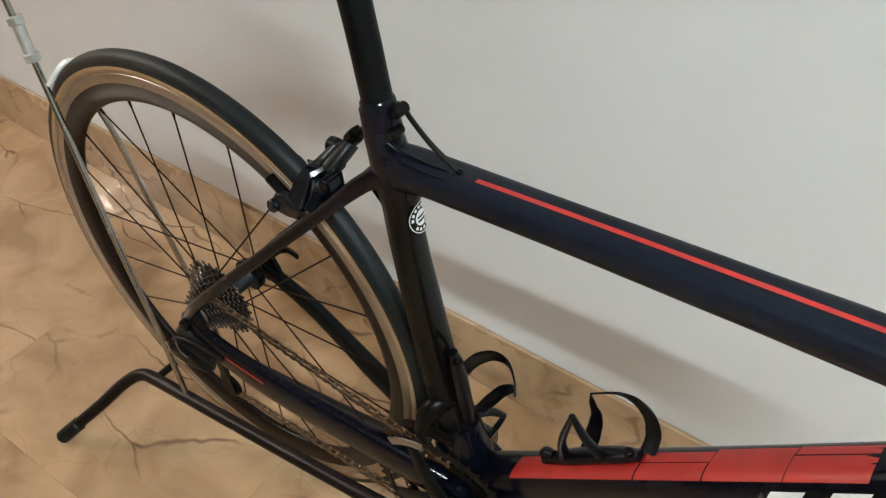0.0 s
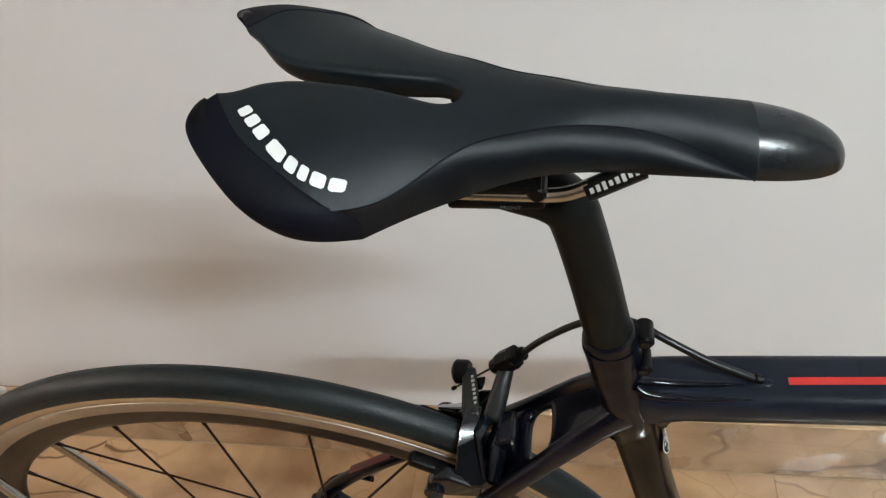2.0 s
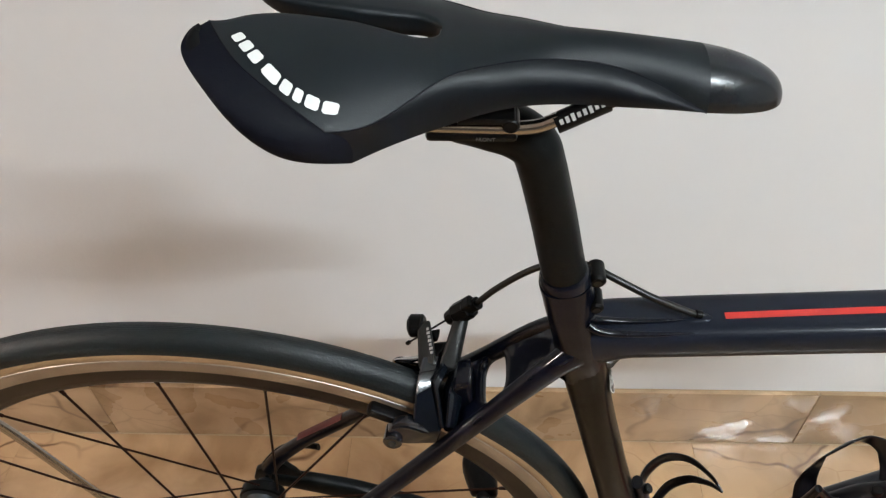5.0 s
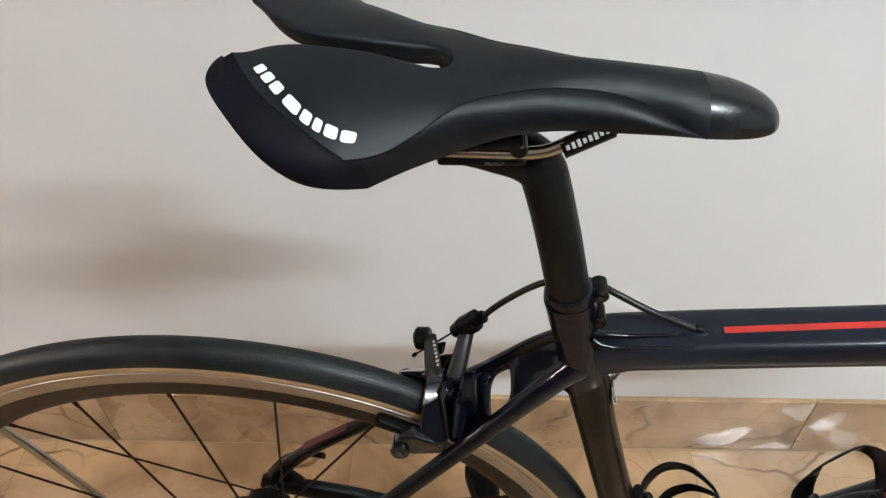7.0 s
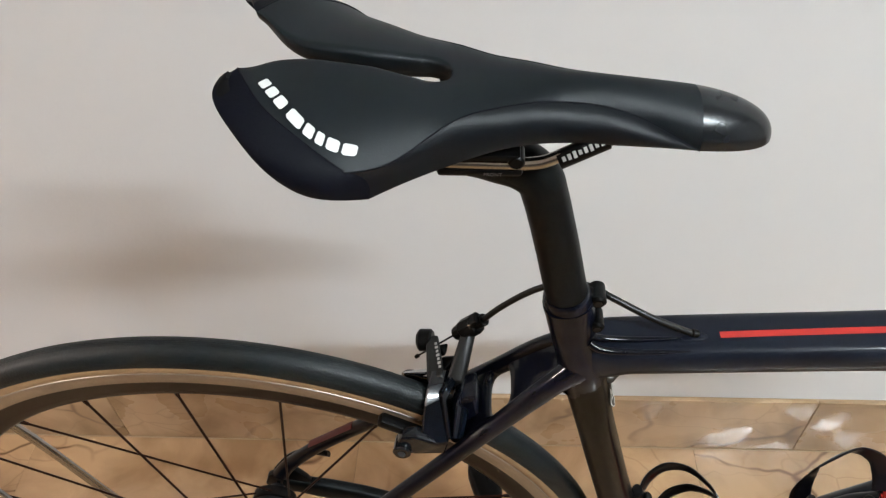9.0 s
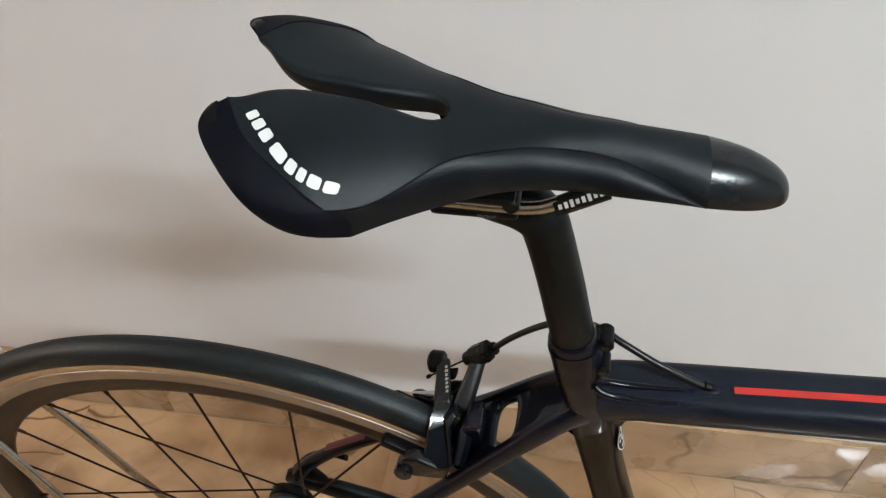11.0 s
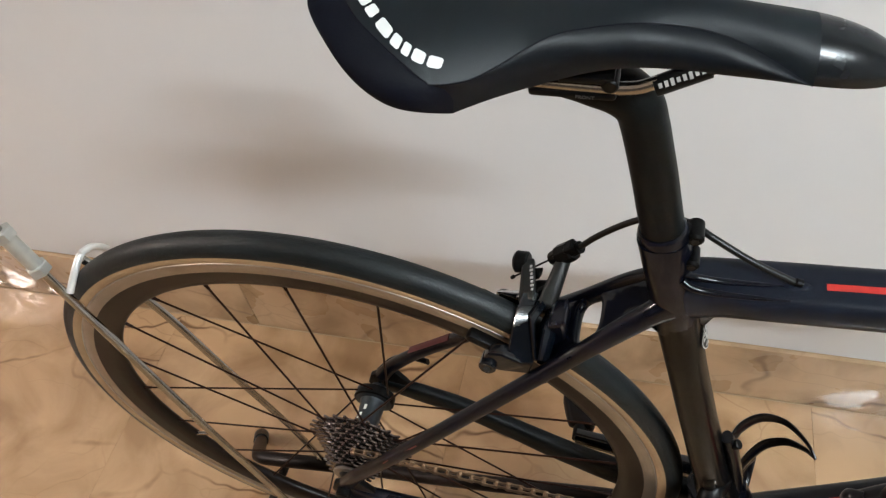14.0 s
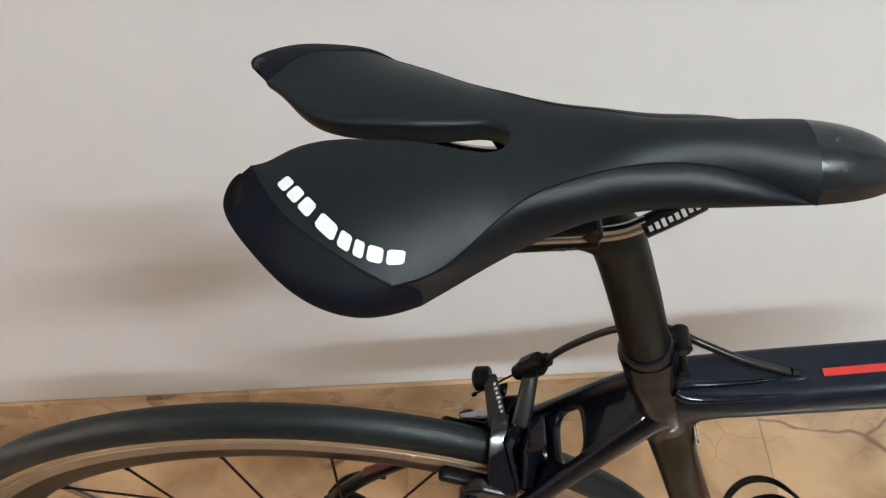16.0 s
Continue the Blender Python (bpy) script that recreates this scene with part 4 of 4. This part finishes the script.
# -- rear brake: a faceted arch over the tyre, two arms reaching to the far side --
def both(pts, y):
    """Corners doubled with a second depth."""
    return list(pts) + [(x, y, z) for x, _, z in pts]


def faceted(stations, deep=0.009, chamfer=0.0012):
    """A band of flat facets between pairs of edge points, with thickness and narrow chamfers along its edges and its folds."""
    folds = []
    for i, (l, r) in enumerate(stations):
        l, r = Vector(l), Vector(r)
        before = (Vector(stations[max(i - 1, 0)][0]), Vector(stations[max(i - 1, 0)][1]))
        after = (Vector(stations[min(i + 1, len(stations) - 1)][0]), Vector(stations[min(i + 1, len(stations) - 1)][1]))
        if 0 < i < len(stations) - 1:
            for q in (before, after):
                folds.append((l + (q[0] - l).normalized() * chamfer, r + (q[1] - r).normalized() * chamfer))
        else:
            folds.append((l, r))
    rings = []
    for i, (l, r) in enumerate(folds):
        j, k = max(i - 1, 0), min(i + 1, len(folds) - 1)
        t = (folds[k][0] + folds[k][1] - folds[j][0] - folds[j][1]).normalized()
        w = (r - l).normalized()
        n = w.cross(t).normalized()
        n = n if n.z > 0 or n.y < 0 else -n
        rings.append([l - n * deep, l - n * chamfer * 0.8, l + w * chamfer, r - w * chamfer, r - n * chamfer * 0.8, r - n * deep])
    return Shape().grid(rings)


s = faceted([((0.1795, -0.0335, 0.2550), (0.2000, -0.0335, 0.2570)), ((0.1812, -0.0325, 0.2660), (0.2030, -0.0325, 0.2700)), ((0.1849, -0.0144, 0.2932), (0.1965, -0.0070, 0.2941)), ((0.1865, -0.0024, 0.3002), (0.1990, 0.0024, 0.2982)), ((0.1885, 0.0120, 0.3010), (0.2010, 0.0140, 0.3000))])
rear_brake = part("rear_brake", s, M_BRAKE, bicycle, "glossy black dual pivot rim brake", sharp=12)
s = faceted([((0.2030, -0.0300, 0.2720), (0.2060, -0.0295, 0.2710)), ((0.1972, -0.0083, 0.2998), (0.2014, -0.0107, 0.2948)), ((0.2037, 0.0045, 0.3040), (0.2079, 0.0025, 0.2990)), ((0.2040, 0.0130, 0.3030), (0.2120, 0.0130, 0.3005))])
part("inner_arm", s, M_BRAKE, rear_brake, "glossy black inner brake arm", sharp=12)
s = faceted([((0.2065, -0.0290, 0.2720), (0.2150, -0.0270, 0.2680)), ((0.2090, -0.0134, 0.2944), (0.2191, -0.0117, 0.2869)), ((0.2123, -0.0042, 0.2985), (0.2234, -0.0030, 0.2897)), ((0.2140, 0.0100, 0.3000), (0.2250, 0.0100, 0.2920))])
part("pivot_block", s, M_BRAKE, rear_brake, "glossy blue-black pivot block", sharp=12)
s = Shape().hull(both([(0.178, -0.0310, 0.276), (0.198, -0.033, 0.268), (0.197, -0.032, 0.256), (0.187, -0.033, 0.2525), (0.172, -0.0345, 0.2545), (0.162, -0.0335, 0.262), (0.167, -0.030, 0.273)], -0.0205), 0.0022)
part("near_leg", s, M_BRAKE, rear_brake, sharp=14)
s = Shape().hull([(0.186, 0.010, 0.294), (0.204, 0.010, 0.304), (0.165, 0.018, 0.288), (0.160, 0.030, 0.272), (0.180, 0.036, 0.262), (0.206, 0.032, 0.282), (0.200, 0.022, 0.262), (0.168, 0.030, 0.254)], 0.003)
part("far_leg", s, M_BRAKE, rear_brake, sharp=14)
s = Shape().hull([(0.1850, 0.006, 0.2965), (0.1985, 0.006, 0.3030), (0.1860, 0.008, 0.2880), (0.1995, 0.008, 0.2940),
                  (0.1815, 0.046, 0.2995), (0.1915, 0.046, 0.3025), (0.1815, 0.050, 0.2900), (0.1915, 0.050, 0.2920)], 0.0018)
part("release_arm", s, M_ARM, rear_brake, "black arm with the cable release", sharp=14)
for k in range(7):
    p = Vector((0.1952, 0.0135, 0.3020)).lerp(Vector((0.1900, 0.0385, 0.3025)), (k + 0.5) / 7)
    s = Shape().box((0.0018 + 0.0007 * (k % 2), 0.0020, 0.0009), Matrix.Translation(p + Vector((0, 0, 0.0004))) @ Matrix.Rotation(radians(-25), 4, "Y"))
    part("printed_bar", s, M_PRINT, rear_brake)
s = Shape().hull([(0.2005, 0.004, 0.3020), (0.2125, 0.003, 0.3000), (0.2030, 0.006, 0.2880), (0.2135, 0.006, 0.2860),
                  (0.2105, 0.032, 0.3215), (0.2220, 0.032, 0.3215), (0.2115, 0.041, 0.3110), (0.2215, 0.041, 0.3110), (0.2160, 0.030, 0.3235)], 0.0016)
part("cable_arm", s, M_ARM, rear_brake, "black brake arm carrying the cable adjuster")
s = Shape().hull([(0.192, 0.012, 0.280), (0.210, 0.012, 0.284), (0.192, 0.034, 0.276), (0.208, 0.036, 0.286), (0.194, 0.034, 0.290), (0.208, 0.030, 0.298), (0.196, 0.012, 0.298)], 0.002)
part("cross_arm", s, M_BLACK, rear_brake, sharp=14)
s = Shape().cyl((0.2125, 0.0385, 0.3190), (0.2235, 0.0365, 0.3310), 0.0084, 8, bevel=0.0012)
s.cyl((0.2070, 0.0395, 0.3130), (0.2125, 0.0385, 0.3190), 0.0056, 12, r2=0.0070)
s.cyl((0.2235, 0.0365, 0.3310), (0.2285, 0.0357, 0.3365), 0.0050, 12)
s.box((0.010, 0.011, 0.009), Matrix.Translation((0.2215, 0.036, 0.3335)) @ Matrix.Rotation(radians(-45), 4, "Y"), 0.002)
part("barrel_adjuster", s, M_BLACK, rear_brake, "knurled black cable adjuster", sharp=14)
s = Shape().cyl((0.1870, 0.0465, 0.2940), (0.1750, 0.0475, 0.2925), 0.0092, 22, bevel=0.0016)
s.cyl((0.1755, 0.0475, 0.2925), (0.1740, 0.0476, 0.2923), 0.0055, 18)
part("cable_anchor", s, M_BLACK, rear_brake, "black cable release knob")
s = Shape().hull([(0.192, 0.038, 0.300), (0.200, 0.040, 0.300), (0.198, 0.030, 0.296), (0.192, 0.032, 0.290), (0.199, 0.038, 0.292)], 0.001)
part("wire_clamp", s, M_BLACK, rear_brake)
s = Shape().cyl((0.208, 0.0395, 0.3140), (0.1730, 0.044, 0.2745), 0.0008, 6)
s.cyl((0.1742, 0.0439, 0.2760), (0.1722, 0.0441, 0.2735), 0.0017, 8)
part("brake_wire", s, M_BLACK, rear_brake)
for side in (-1, 1):
    s = Shape().box((0.052, 0.0105, 0.0095), Matrix.Translation((0.1710, side * 0.0190, 0.2660)) @ Matrix.Rotation(radians(33), 4, "Y"), 0.0028)
    pad = part("brake_pad", s, M_BLACK, rear_brake, "black brake pad holder")
    s = Shape().cyl((0.168, side * 0.022, 0.2585), (0.1670, side * 0.0375, 0.2605), 0.0072, 18, bevel=0.0014)
    part("pad_bolt", s, M_BRAKE, pad)
    part("bolt_socket", Shape().cyl((0.1670, side * 0.0372, 0.2605), (0.1668, side * 0.0380, 0.2607), 0.0034, 6, bevel=0.0002), M_HUB, pad, "silver hexagon socket of the pad bolt")
s = Shape().hull([(x, y, z) for x, z in ((0.211, 0.297), (0.224, 0.303), (0.211, 0.266), (0.228, 0.262)) for y in (-0.0125, 0.0125)], 0.003)
part("mount_block", s, M_GLOSS, rear_brake, sharp=14)

# -- brake cable --
s = Shape().tube([(0.2275, 0.0357, 0.3355), (0.240, 0.034, 0.353), (0.258, 0.028, 0.377), (0.272, 0.0235, 0.391), (0.288, 0.0200, 0.399), (0.302, 0.0120, 0.4035), (0.313, 0.0055, 0.4018), (0.337, -0.001, 0.3915), (0.356, -0.003, 0.3828), (0.372, -0.004, 0.3755)], 0.0024, 12, steps=6)
part("brake_cable", s, M_CABLE, bicycle, "black brake cable housing")
s = Shape().tube([(0.356, -0.005, 0.3715), (0.366, -0.005, 0.3742), (0.374, -0.005, 0.3752), (0.380, -0.005, 0.3750)], [(0.002, 0.001), (0.0046, 0.0020), (0.0040, 0.0020), (0.001, 0.001)], 14)
part("cable_entry", s, M_SATIN, bicycle, "small hump where the cable enters")
part("cable_tip", Shape().cyl((0.368, -0.004, 0.3782), (0.3725, -0.004, 0.3768), 0.0030, 12, bevel=0.0005), M_BLACK, bicycle)
for pts in (((0.300, -0.0140, 0.3770), (0.306, -0.0162, 0.3740), (0.318, -0.0166, 0.3722), (0.340, -0.0166, 0.3722), (0.366, -0.0160, 0.3735)),
            ((0.300, -0.0105, 0.3800), (0.309, -0.0085, 0.3755), (0.325, -0.0072, 0.3732), (0.345, -0.0066, 0.3736), (0.362, -0.006, 0.3748))):
    s = Shape().tube(pts, [(0.0026, 0.0026), (0.0026, 0.0026), (0.0024, 0.0021), (0.0019, 0.0016), (0.0006, 0.0006)], 14, steps=8)
    part("joint_ridge", s, M_GLOSS, bicycle, "moulded ridge running out of the joint")

# -- paint marks --
s = Shape()
pts = [(0.3870, 0.3767), (0.41, 0.3785), (0.435, 0.3803), (0.46, 0.3822), (0.53, 0.3876), (0.60, 0.3930), (0.65, 0.3969), (0.70, 0.4008), (0.78, 0.4068), (0.86, 0.4126)]
s.grid([[Vector((x, y - 0.004 + 0.0018 * min(1.0, (x - 0.387) / 0.1), z + 0.0002)) for y in (-0.0026, -0.0013, 0, 0.0013, 0.0026)] for x, z in pts], False, False)
part("red_stripe", s, M_RED, top_tube, "bright red stripe")


def tube_patch(x0, x1, ang0, ang1, lift=0.0005, slant=0.0):
    """A patch on the down tube's skin. Angles from the tube's upper ridge towards the near side."""
    sh = Shape()
    d = Vector((1, 0, 0.99)).normalized()
    up = Vector((-d.z, 0, d.x))
    rings = []
    for k in range(9):
        x = x0 + (x1 - x0) * k / 8
        c = Vector((x, 0, 0.044 + (x - 0.52) * 0.9929))
        ring = []
        for j in range(9):
            a = radians(ang0 + (ang1 - ang0) * j / 8)
            ca, sa = math.cos(a), math.sin(a)
            ring.append(c + d * (slant * j / 8) + up * (math.copysign(abs(ca) ** (2 / 2.6), ca) * (0.0257 + lift)) + Vector((0, -1, 0)) * (math.copysign(abs(sa) ** (2 / 2.6), sa) * (0.0277 + lift)))
        rings.append(ring)
    sh.grid(rings, False, False)
    return sh


for x0, x1, a0, a1 in ((0.480, 0.600, -6, 44), (0.6008, 0.6530, -10, 6), (0.6000, 0.6508, 7.5, 44), (0.6540, 0.7050, -16, 44), (0.7060, 0.7510, -18, -2), (0.7040, 0.7500, -0.5, 44)):
    part("red_panel", tube_patch(x0, x1, a0, a1, slant=-0.008 * (a1 - a0) / 60), M_DEEPRED, down_tube, "red painted panel")
for x0, x1 in ((0.692, 0.712), (0.727, 0.747)):
    sh = tube_patch(x0, x1, 62, 100, slant=-0.016)
    part("white_mark", sh, M_WHITE, down_tube, "plain white painted mark")
# round sticker wrapped on the front of the seat tube
def tube_skin(arc, z, lift=0.0005):
    """A spot of the seat tube's skin: arc is the way round from its front ridge towards the near side."""
    ry, rx = 0.0184, 0.0169 + 0.04 * max(0.0, z - 0.30)
    last, run = Vector((rx, 0)), 0.0
    for k in range(1, 120):
        w = math.pi * k / 120
        p = Vector((math.copysign(abs(math.cos(w)) ** 0.87, math.cos(w)) * rx, -abs(math.sin(w)) ** 0.87 * ry))
        step = (p - last).length
        if run + step >= abs(arc):
            p = last.lerp(p, (abs(arc) - run) / step)
            break
        last, run = p, run + step
    return Vector((post_x(z) - 0.0016 + p.x * (1 + lift / 0.02), math.copysign(p.y, -arc) * (1 + lift / 0.017) - 0.001, z))


def sticker_ring(r0, r1, a0, a1, lift):
    n = max(int((a1 - a0) / 9), 2)
    rows_ = [[tube_skin(-0.0042 + rr * math.cos(radians(a0 + (a1 - a0) * k / n)), 0.301 + rr * math.sin(radians(a0 + (a1 - a0) * k / n)), lift) for k in range(n + 1)] for rr in (r0, (r0 + r1) / 2, r1)]
    return Shape().grid(rows_, False, False)


sticker = part("round_sticker", sticker_ring(0.0, 0.0156, 0, 360, 0.0004), M_BLACK, seat_tube, "round black and white sticker")
part("white_centre", sticker_ring(0.0, 0.0078, 0, 360, 0.0008), M_WHITE, sticker)
for z0 in (-0.0035, 0.0005):
    part("printed_bar", Shape().grid([[tube_skin(-0.0042 + u, 0.301 + z0 + w, 0.0011) for u in (-0.0055, -0.002, 0.002, 0.0055)] for w in (0.0, 0.0022)], False, False), M_BLACK, sticker)
part("white_edge", sticker_ring(0.0143, 0.0151, 0, 360, 0.0008), M_WHITE, sticker)
for k in range(14):
    if k not in (6, 13):
        part("printed_bar", sticker_ring(0.0098, 0.0126, k * 25.7, k * 25.7 + 15, 0.0008), M_WHITE, sticker)
for pts, radii in (([(0.100, -0.0605, 0.1335), (0.062, -0.0672, 0.0910)], (0.0007, 0.0042)), ([(0.1015, 0.0534, 0.1448), (0.0740, 0.0590, 0.1138), (0.0480, 0.0642, 0.0850)], (0.0042, 0.0007))):
    part("red_flash", Shape().tube(pts, [radii] * len(pts), 8), M_DULLRED, bicycle, "dull red flash on the seat stay")
s = Shape().tube([(0.075, -0.0766, -0.010), (0.140, -0.0752, -0.014)], [(0.0007, 0.0018), (0.0007, 0.0018)], 8)
part("red_flash", s, M_DEEPRED, bicycle, "red flash on the chain stay")

# -- bottle cages: spots as (along the tube, out from it, sideways) --
BANDS = (((0.034, -0.002, 0.006), (0.041, 0.008, 0.0170), (0.045, 0.025, 0.0225), (0.040, 0.043, 0.0245), (0.032, 0.059, 0.018), (0.0115, 0.0690, 0.0085)),
         ((-0.046, -0.004, 0.010), (-0.036, 0.008, 0.0185), (-0.024, 0.021, 0.0215), (-0.011, 0.036, 0.0195), (-0.001, 0.052, 0.014), (0.0115, 0.0688, 0.0085)))
TOE = ((-0.012, 0.006, -0.004), (-0.010, 0.030, -0.010), (-0.005, 0.0605, -0.012), (-0.058, 0.008, -0.006), (-0.040, 0.032, -0.011))
LOW_BANDS = (((-0.010, -0.004, 0.006), (0.002, 0.009, 0.0235), (0.008, 0.027, 0.0320), (0.008, 0.047, 0.0285), (0.002, 0.063, 0.014), (-0.004, 0.0705, 0.001)),
             ((-0.080, -0.004, 0.008), (-0.066, 0.010, 0.0245), (-0.047, 0.027, 0.0320), (-0.029, 0.046, 0.0280), (-0.013, 0.062, 0.014), (-0.004, 0.0700, 0.001)))
LOW_TOE = ((-0.076, 0.000, 0.014), (-0.088, 0.008, 0.032), (-0.1045, 0.014, 0.045), (-0.122, 0.002, 0.018), (-0.116, 0.008, 0.032))


def bottle_cage(origin, along, out, bands=BANDS, toe_pts=TOE):
    """A side-entry carbon cage: a spine on the tube, a crescent of two bands on the far side, and a small triangular toe."""
    o, a, u = Vector(origin), Vector(along).normalized(), Vector(out).normalized()
    y = Vector((0, 1, 0))

    def at(p):
        return o + a * p[0] + u * p[1] + y * p[2]

    sp = Shape().tube([at(p) for p in ((-0.096, -0.001, 0), (-0.05, 0.001, 0), (0.0, 0.002, 0), (0.030, 0.000, 0))], [(0.0070, 0.0055), (0.0105, 0.0070), (0.0110, 0.0060), (0.0065, 0.0050)], 14)
    sp.tube([at(p) for p in ((-0.100, 0.001, 0.002), (-0.090, 0.007, 0.000), (-0.078, 0.005, -0.002))], [(0.0035, 0.0030), (0.0068, 0.0056), (0.0050, 0.0040)], 12)
    body = part("bottle_cage", sp, M_BAND, bicycle, "glossy black carbon bottle cage")
    for pts in bands:
        band = Shape().tube([at(p) for p in pts], [(0.0100, 0.0016), (0.0090, 0.0016), (0.0075, 0.0014), (0.0058, 0.0013), (0.0038, 0.0012), (0.0008, 0.0010)], 10, up=a, steps=8, power=3)
        part("band", band, M_BAND, body, "curved glossy carbon band")
    part("band_screw", Shape().cyl(at((0.020, 0.004, -0.003)), at((0.024, 0.010, -0.003)), 0.0045, 12, bevel=0.0008), M_BLACK, body)
    tip = toe_pts[2]
    toe = Shape().tube([at(p) for p in (toe_pts[0], toe_pts[1], tip)], [(0.0060, 0.0040), (0.0050, 0.0036), (0.0036, 0.0030)], 10, steps=5)
    part("toe_arm", toe, M_BAND, body)
    toe = Shape().tube([at(p) for p in (toe_pts[3], toe_pts[4], tip)], [(0.0070, 0.0046), (0.0056, 0.0040), (0.0036, 0.0030)], 10, steps=5)
    part("toe", toe, M_BAND, body)
    return body


bottle_cage((post_x(0.110) + 0.0175, 0, 0.110), (-0.25, 0, 1), (1, 0, 0.25), bands=LOW_BANDS, toe_pts=LOW_TOE)
bottle_cage((0.557, 0, 0.122), (1, 0, 0.99), (-0.99, 0, 1))

# ---- the stand: splayed black legs, a cross bar, and chromed rods up to the tyre ----
bike_stand = tagged(new("bike_stand"), "black tube bicycle stand with rubber feet and chromed rods", "bike stand")
bike_stand.matrix_world = Matrix.Translation((0, 0, 0))
NEAR_LEG = [(-0.342, -0.170, 0.018), (-0.292, -0.117, 0.081), (-0.252, -0.076, 0.136), (-0.222, -0.056, 0.160), (-0.180, -0.052, 0.170), (-0.06, -0.051, 0.195), (0.10, -0.050, 0.230), (0.25, -0.050, 0.266), (0.36, -0.048, 0.292)]
FAR_LEG = [(-0.322, 0.130, 0.020), (-0.297, 0.100, 0.068), (-0.268, 0.067, 0.124), (-0.246, 0.050, 0.156), (-0.208, 0.048, 0.167), (-0.06, 0.051, 0.195), (0.10, 0.050, 0.230), (0.25, 0.050, 0.266), (0.36, 0.048, 0.292)]
for pts, foot in ((NEAR_LEG, ((-0.3505, -0.1795, 0.006), (-0.322, -0.149, 0.042))), (FAR_LEG, ((-0.331, 0.1400, 0.006), (-0.309, 0.1145, 0.046)))):
    leg = part("leg", Shape().tube(pts, 0.0106, 18, steps=6), M_STAND, bike_stand, "black tube leg")
    part("rubber_foot", Shape().cyl(*foot, 0.0128, 18, bevel=0.003), M_RUBBER, leg, "black rubber foot")
s = Shape().cyl((-0.205, -0.054, 0.150), (-0.205, 0.054, 0.150), 0.0065, 12)
part("cross_bar", s, M_STAND, bike_stand, "thin black cross bar")
for side in (-1, 1):
    foot = -0.105 if side < 0 else -0.136
    pts = [(foot, side * 0.052, 0.196), (-0.125, side * 0.050, 0.330), (-0.172, side * 0.040, 0.470), (-0.222, side * 0.027, 0.620), (-0.250, side * 0.019, 0.700)]
    if side > 0:
        pts[1:4] = [(-0.151, 0.046, 0.312), (-0.184, 0.037, 0.470), (-0.217, 0.029, 0.620)]
    if side < 0:
        pts += [(-0.268, side * 0.016, 0.775), (-0.292, side * 0.014, 0.885)]
    s = Shape().tube(pts, [(0.0042, 0.0042)] * len(pts), 12, steps=5)
    rod = part("rod", s, M_STEEL, bike_stand, "thin chromed steel rod")
    s = Shape()
    ring = [(foot + 0.0085 * math.cos(a), side * 0.052, 0.188 + 0.0085 * math.sin(a)) for a in (2 * math.pi * k / 12 for k in range(12))]
    s.tube(ring, 0.0022, 8, steps=2, closed=True)
    part("rod_eye", s, M_STEEL, rod, "small steel eye")
s = Shape().cyl((-0.257, -0.0178, 0.732), (-0.268, -0.0158, 0.778), 0.0074, 12)
s.cyl((-0.2555, -0.018, 0.727), (-0.258, -0.0175, 0.737), 0.0106, 6, bevel=0.001)
s.cyl((-0.2665, -0.0158, 0.772), (-0.269, -0.0155, 0.782), 0.0106, 6, bevel=0.001)
part("turnbuckle", s, M_ZINC, bike_stand, "dull zinc turnbuckle")
s = Shape().tube([(-0.2440, -0.0175, 0.696), (-0.2405, -0.006, 0.7075), (-0.2378, 0.006, 0.7170), (-0.2370, 0.014, 0.7190), (-0.2378, 0.027, 0.7120), (-0.2400, 0.037, 0.6990), (-0.2420, 0.043, 0.6880)], [(0.0036, 0.0036)] * 7, 12, steps=6)
part("tyre_hook", s, M_BRIGHT, bike_stand, "bright steel hook round the tyre")

# ---- skirting and floor pieces ----
def skirting():
    s = Shape().box((10.5, 0.004, 0.150), Matrix.Translation((-1.35, -0.002, 0.075)))
    base = tagged(part("skirting", s, M_GROUT), "skirting of polished brown veined marble tiles along the wall", "skirting", kind="structure")
    base.matrix_world = Matrix.Translation((0, WALL_Y, 0)) @ Matrix.Rotation(WALL_TURN, 4, "Z")
    me = Shape().box((0.5992, 0.0066, 0.152), Matrix(), 0.0006, 1).mesh("skirting_tile")
    me.materials.append(M_SKIRT)
    for k in range(-11, 6):
        ob = new("tile", me)
        ob.parent = base
        ob.matrix_local = Matrix.Translation((0.17 + 0.3 + 0.6 * k, -0.0067, 0.0762))


def floor_tiles():
    me = Shape().box((0.5996, 0.5996, 0.010), Matrix(), 0.0002, 1).mesh("floor_tile")
    me.materials.append(M_FLOOR)
    turn = Matrix.Rotation(WALL_TURN, 4, "Z")
    for i in range(-11, 7):
        for j in range(9):
            ob = new("tile", me)
            ob.parent = floor
            ob.matrix_local = Matrix.Translation((0, WALL_Y, -0.0052)) @ turn @ Matrix.Translation((-0.003 + 0.3 + 0.6 * i, -0.012 - 0.3 - 0.6 * j, 0))


skirting()
floor_tiles()
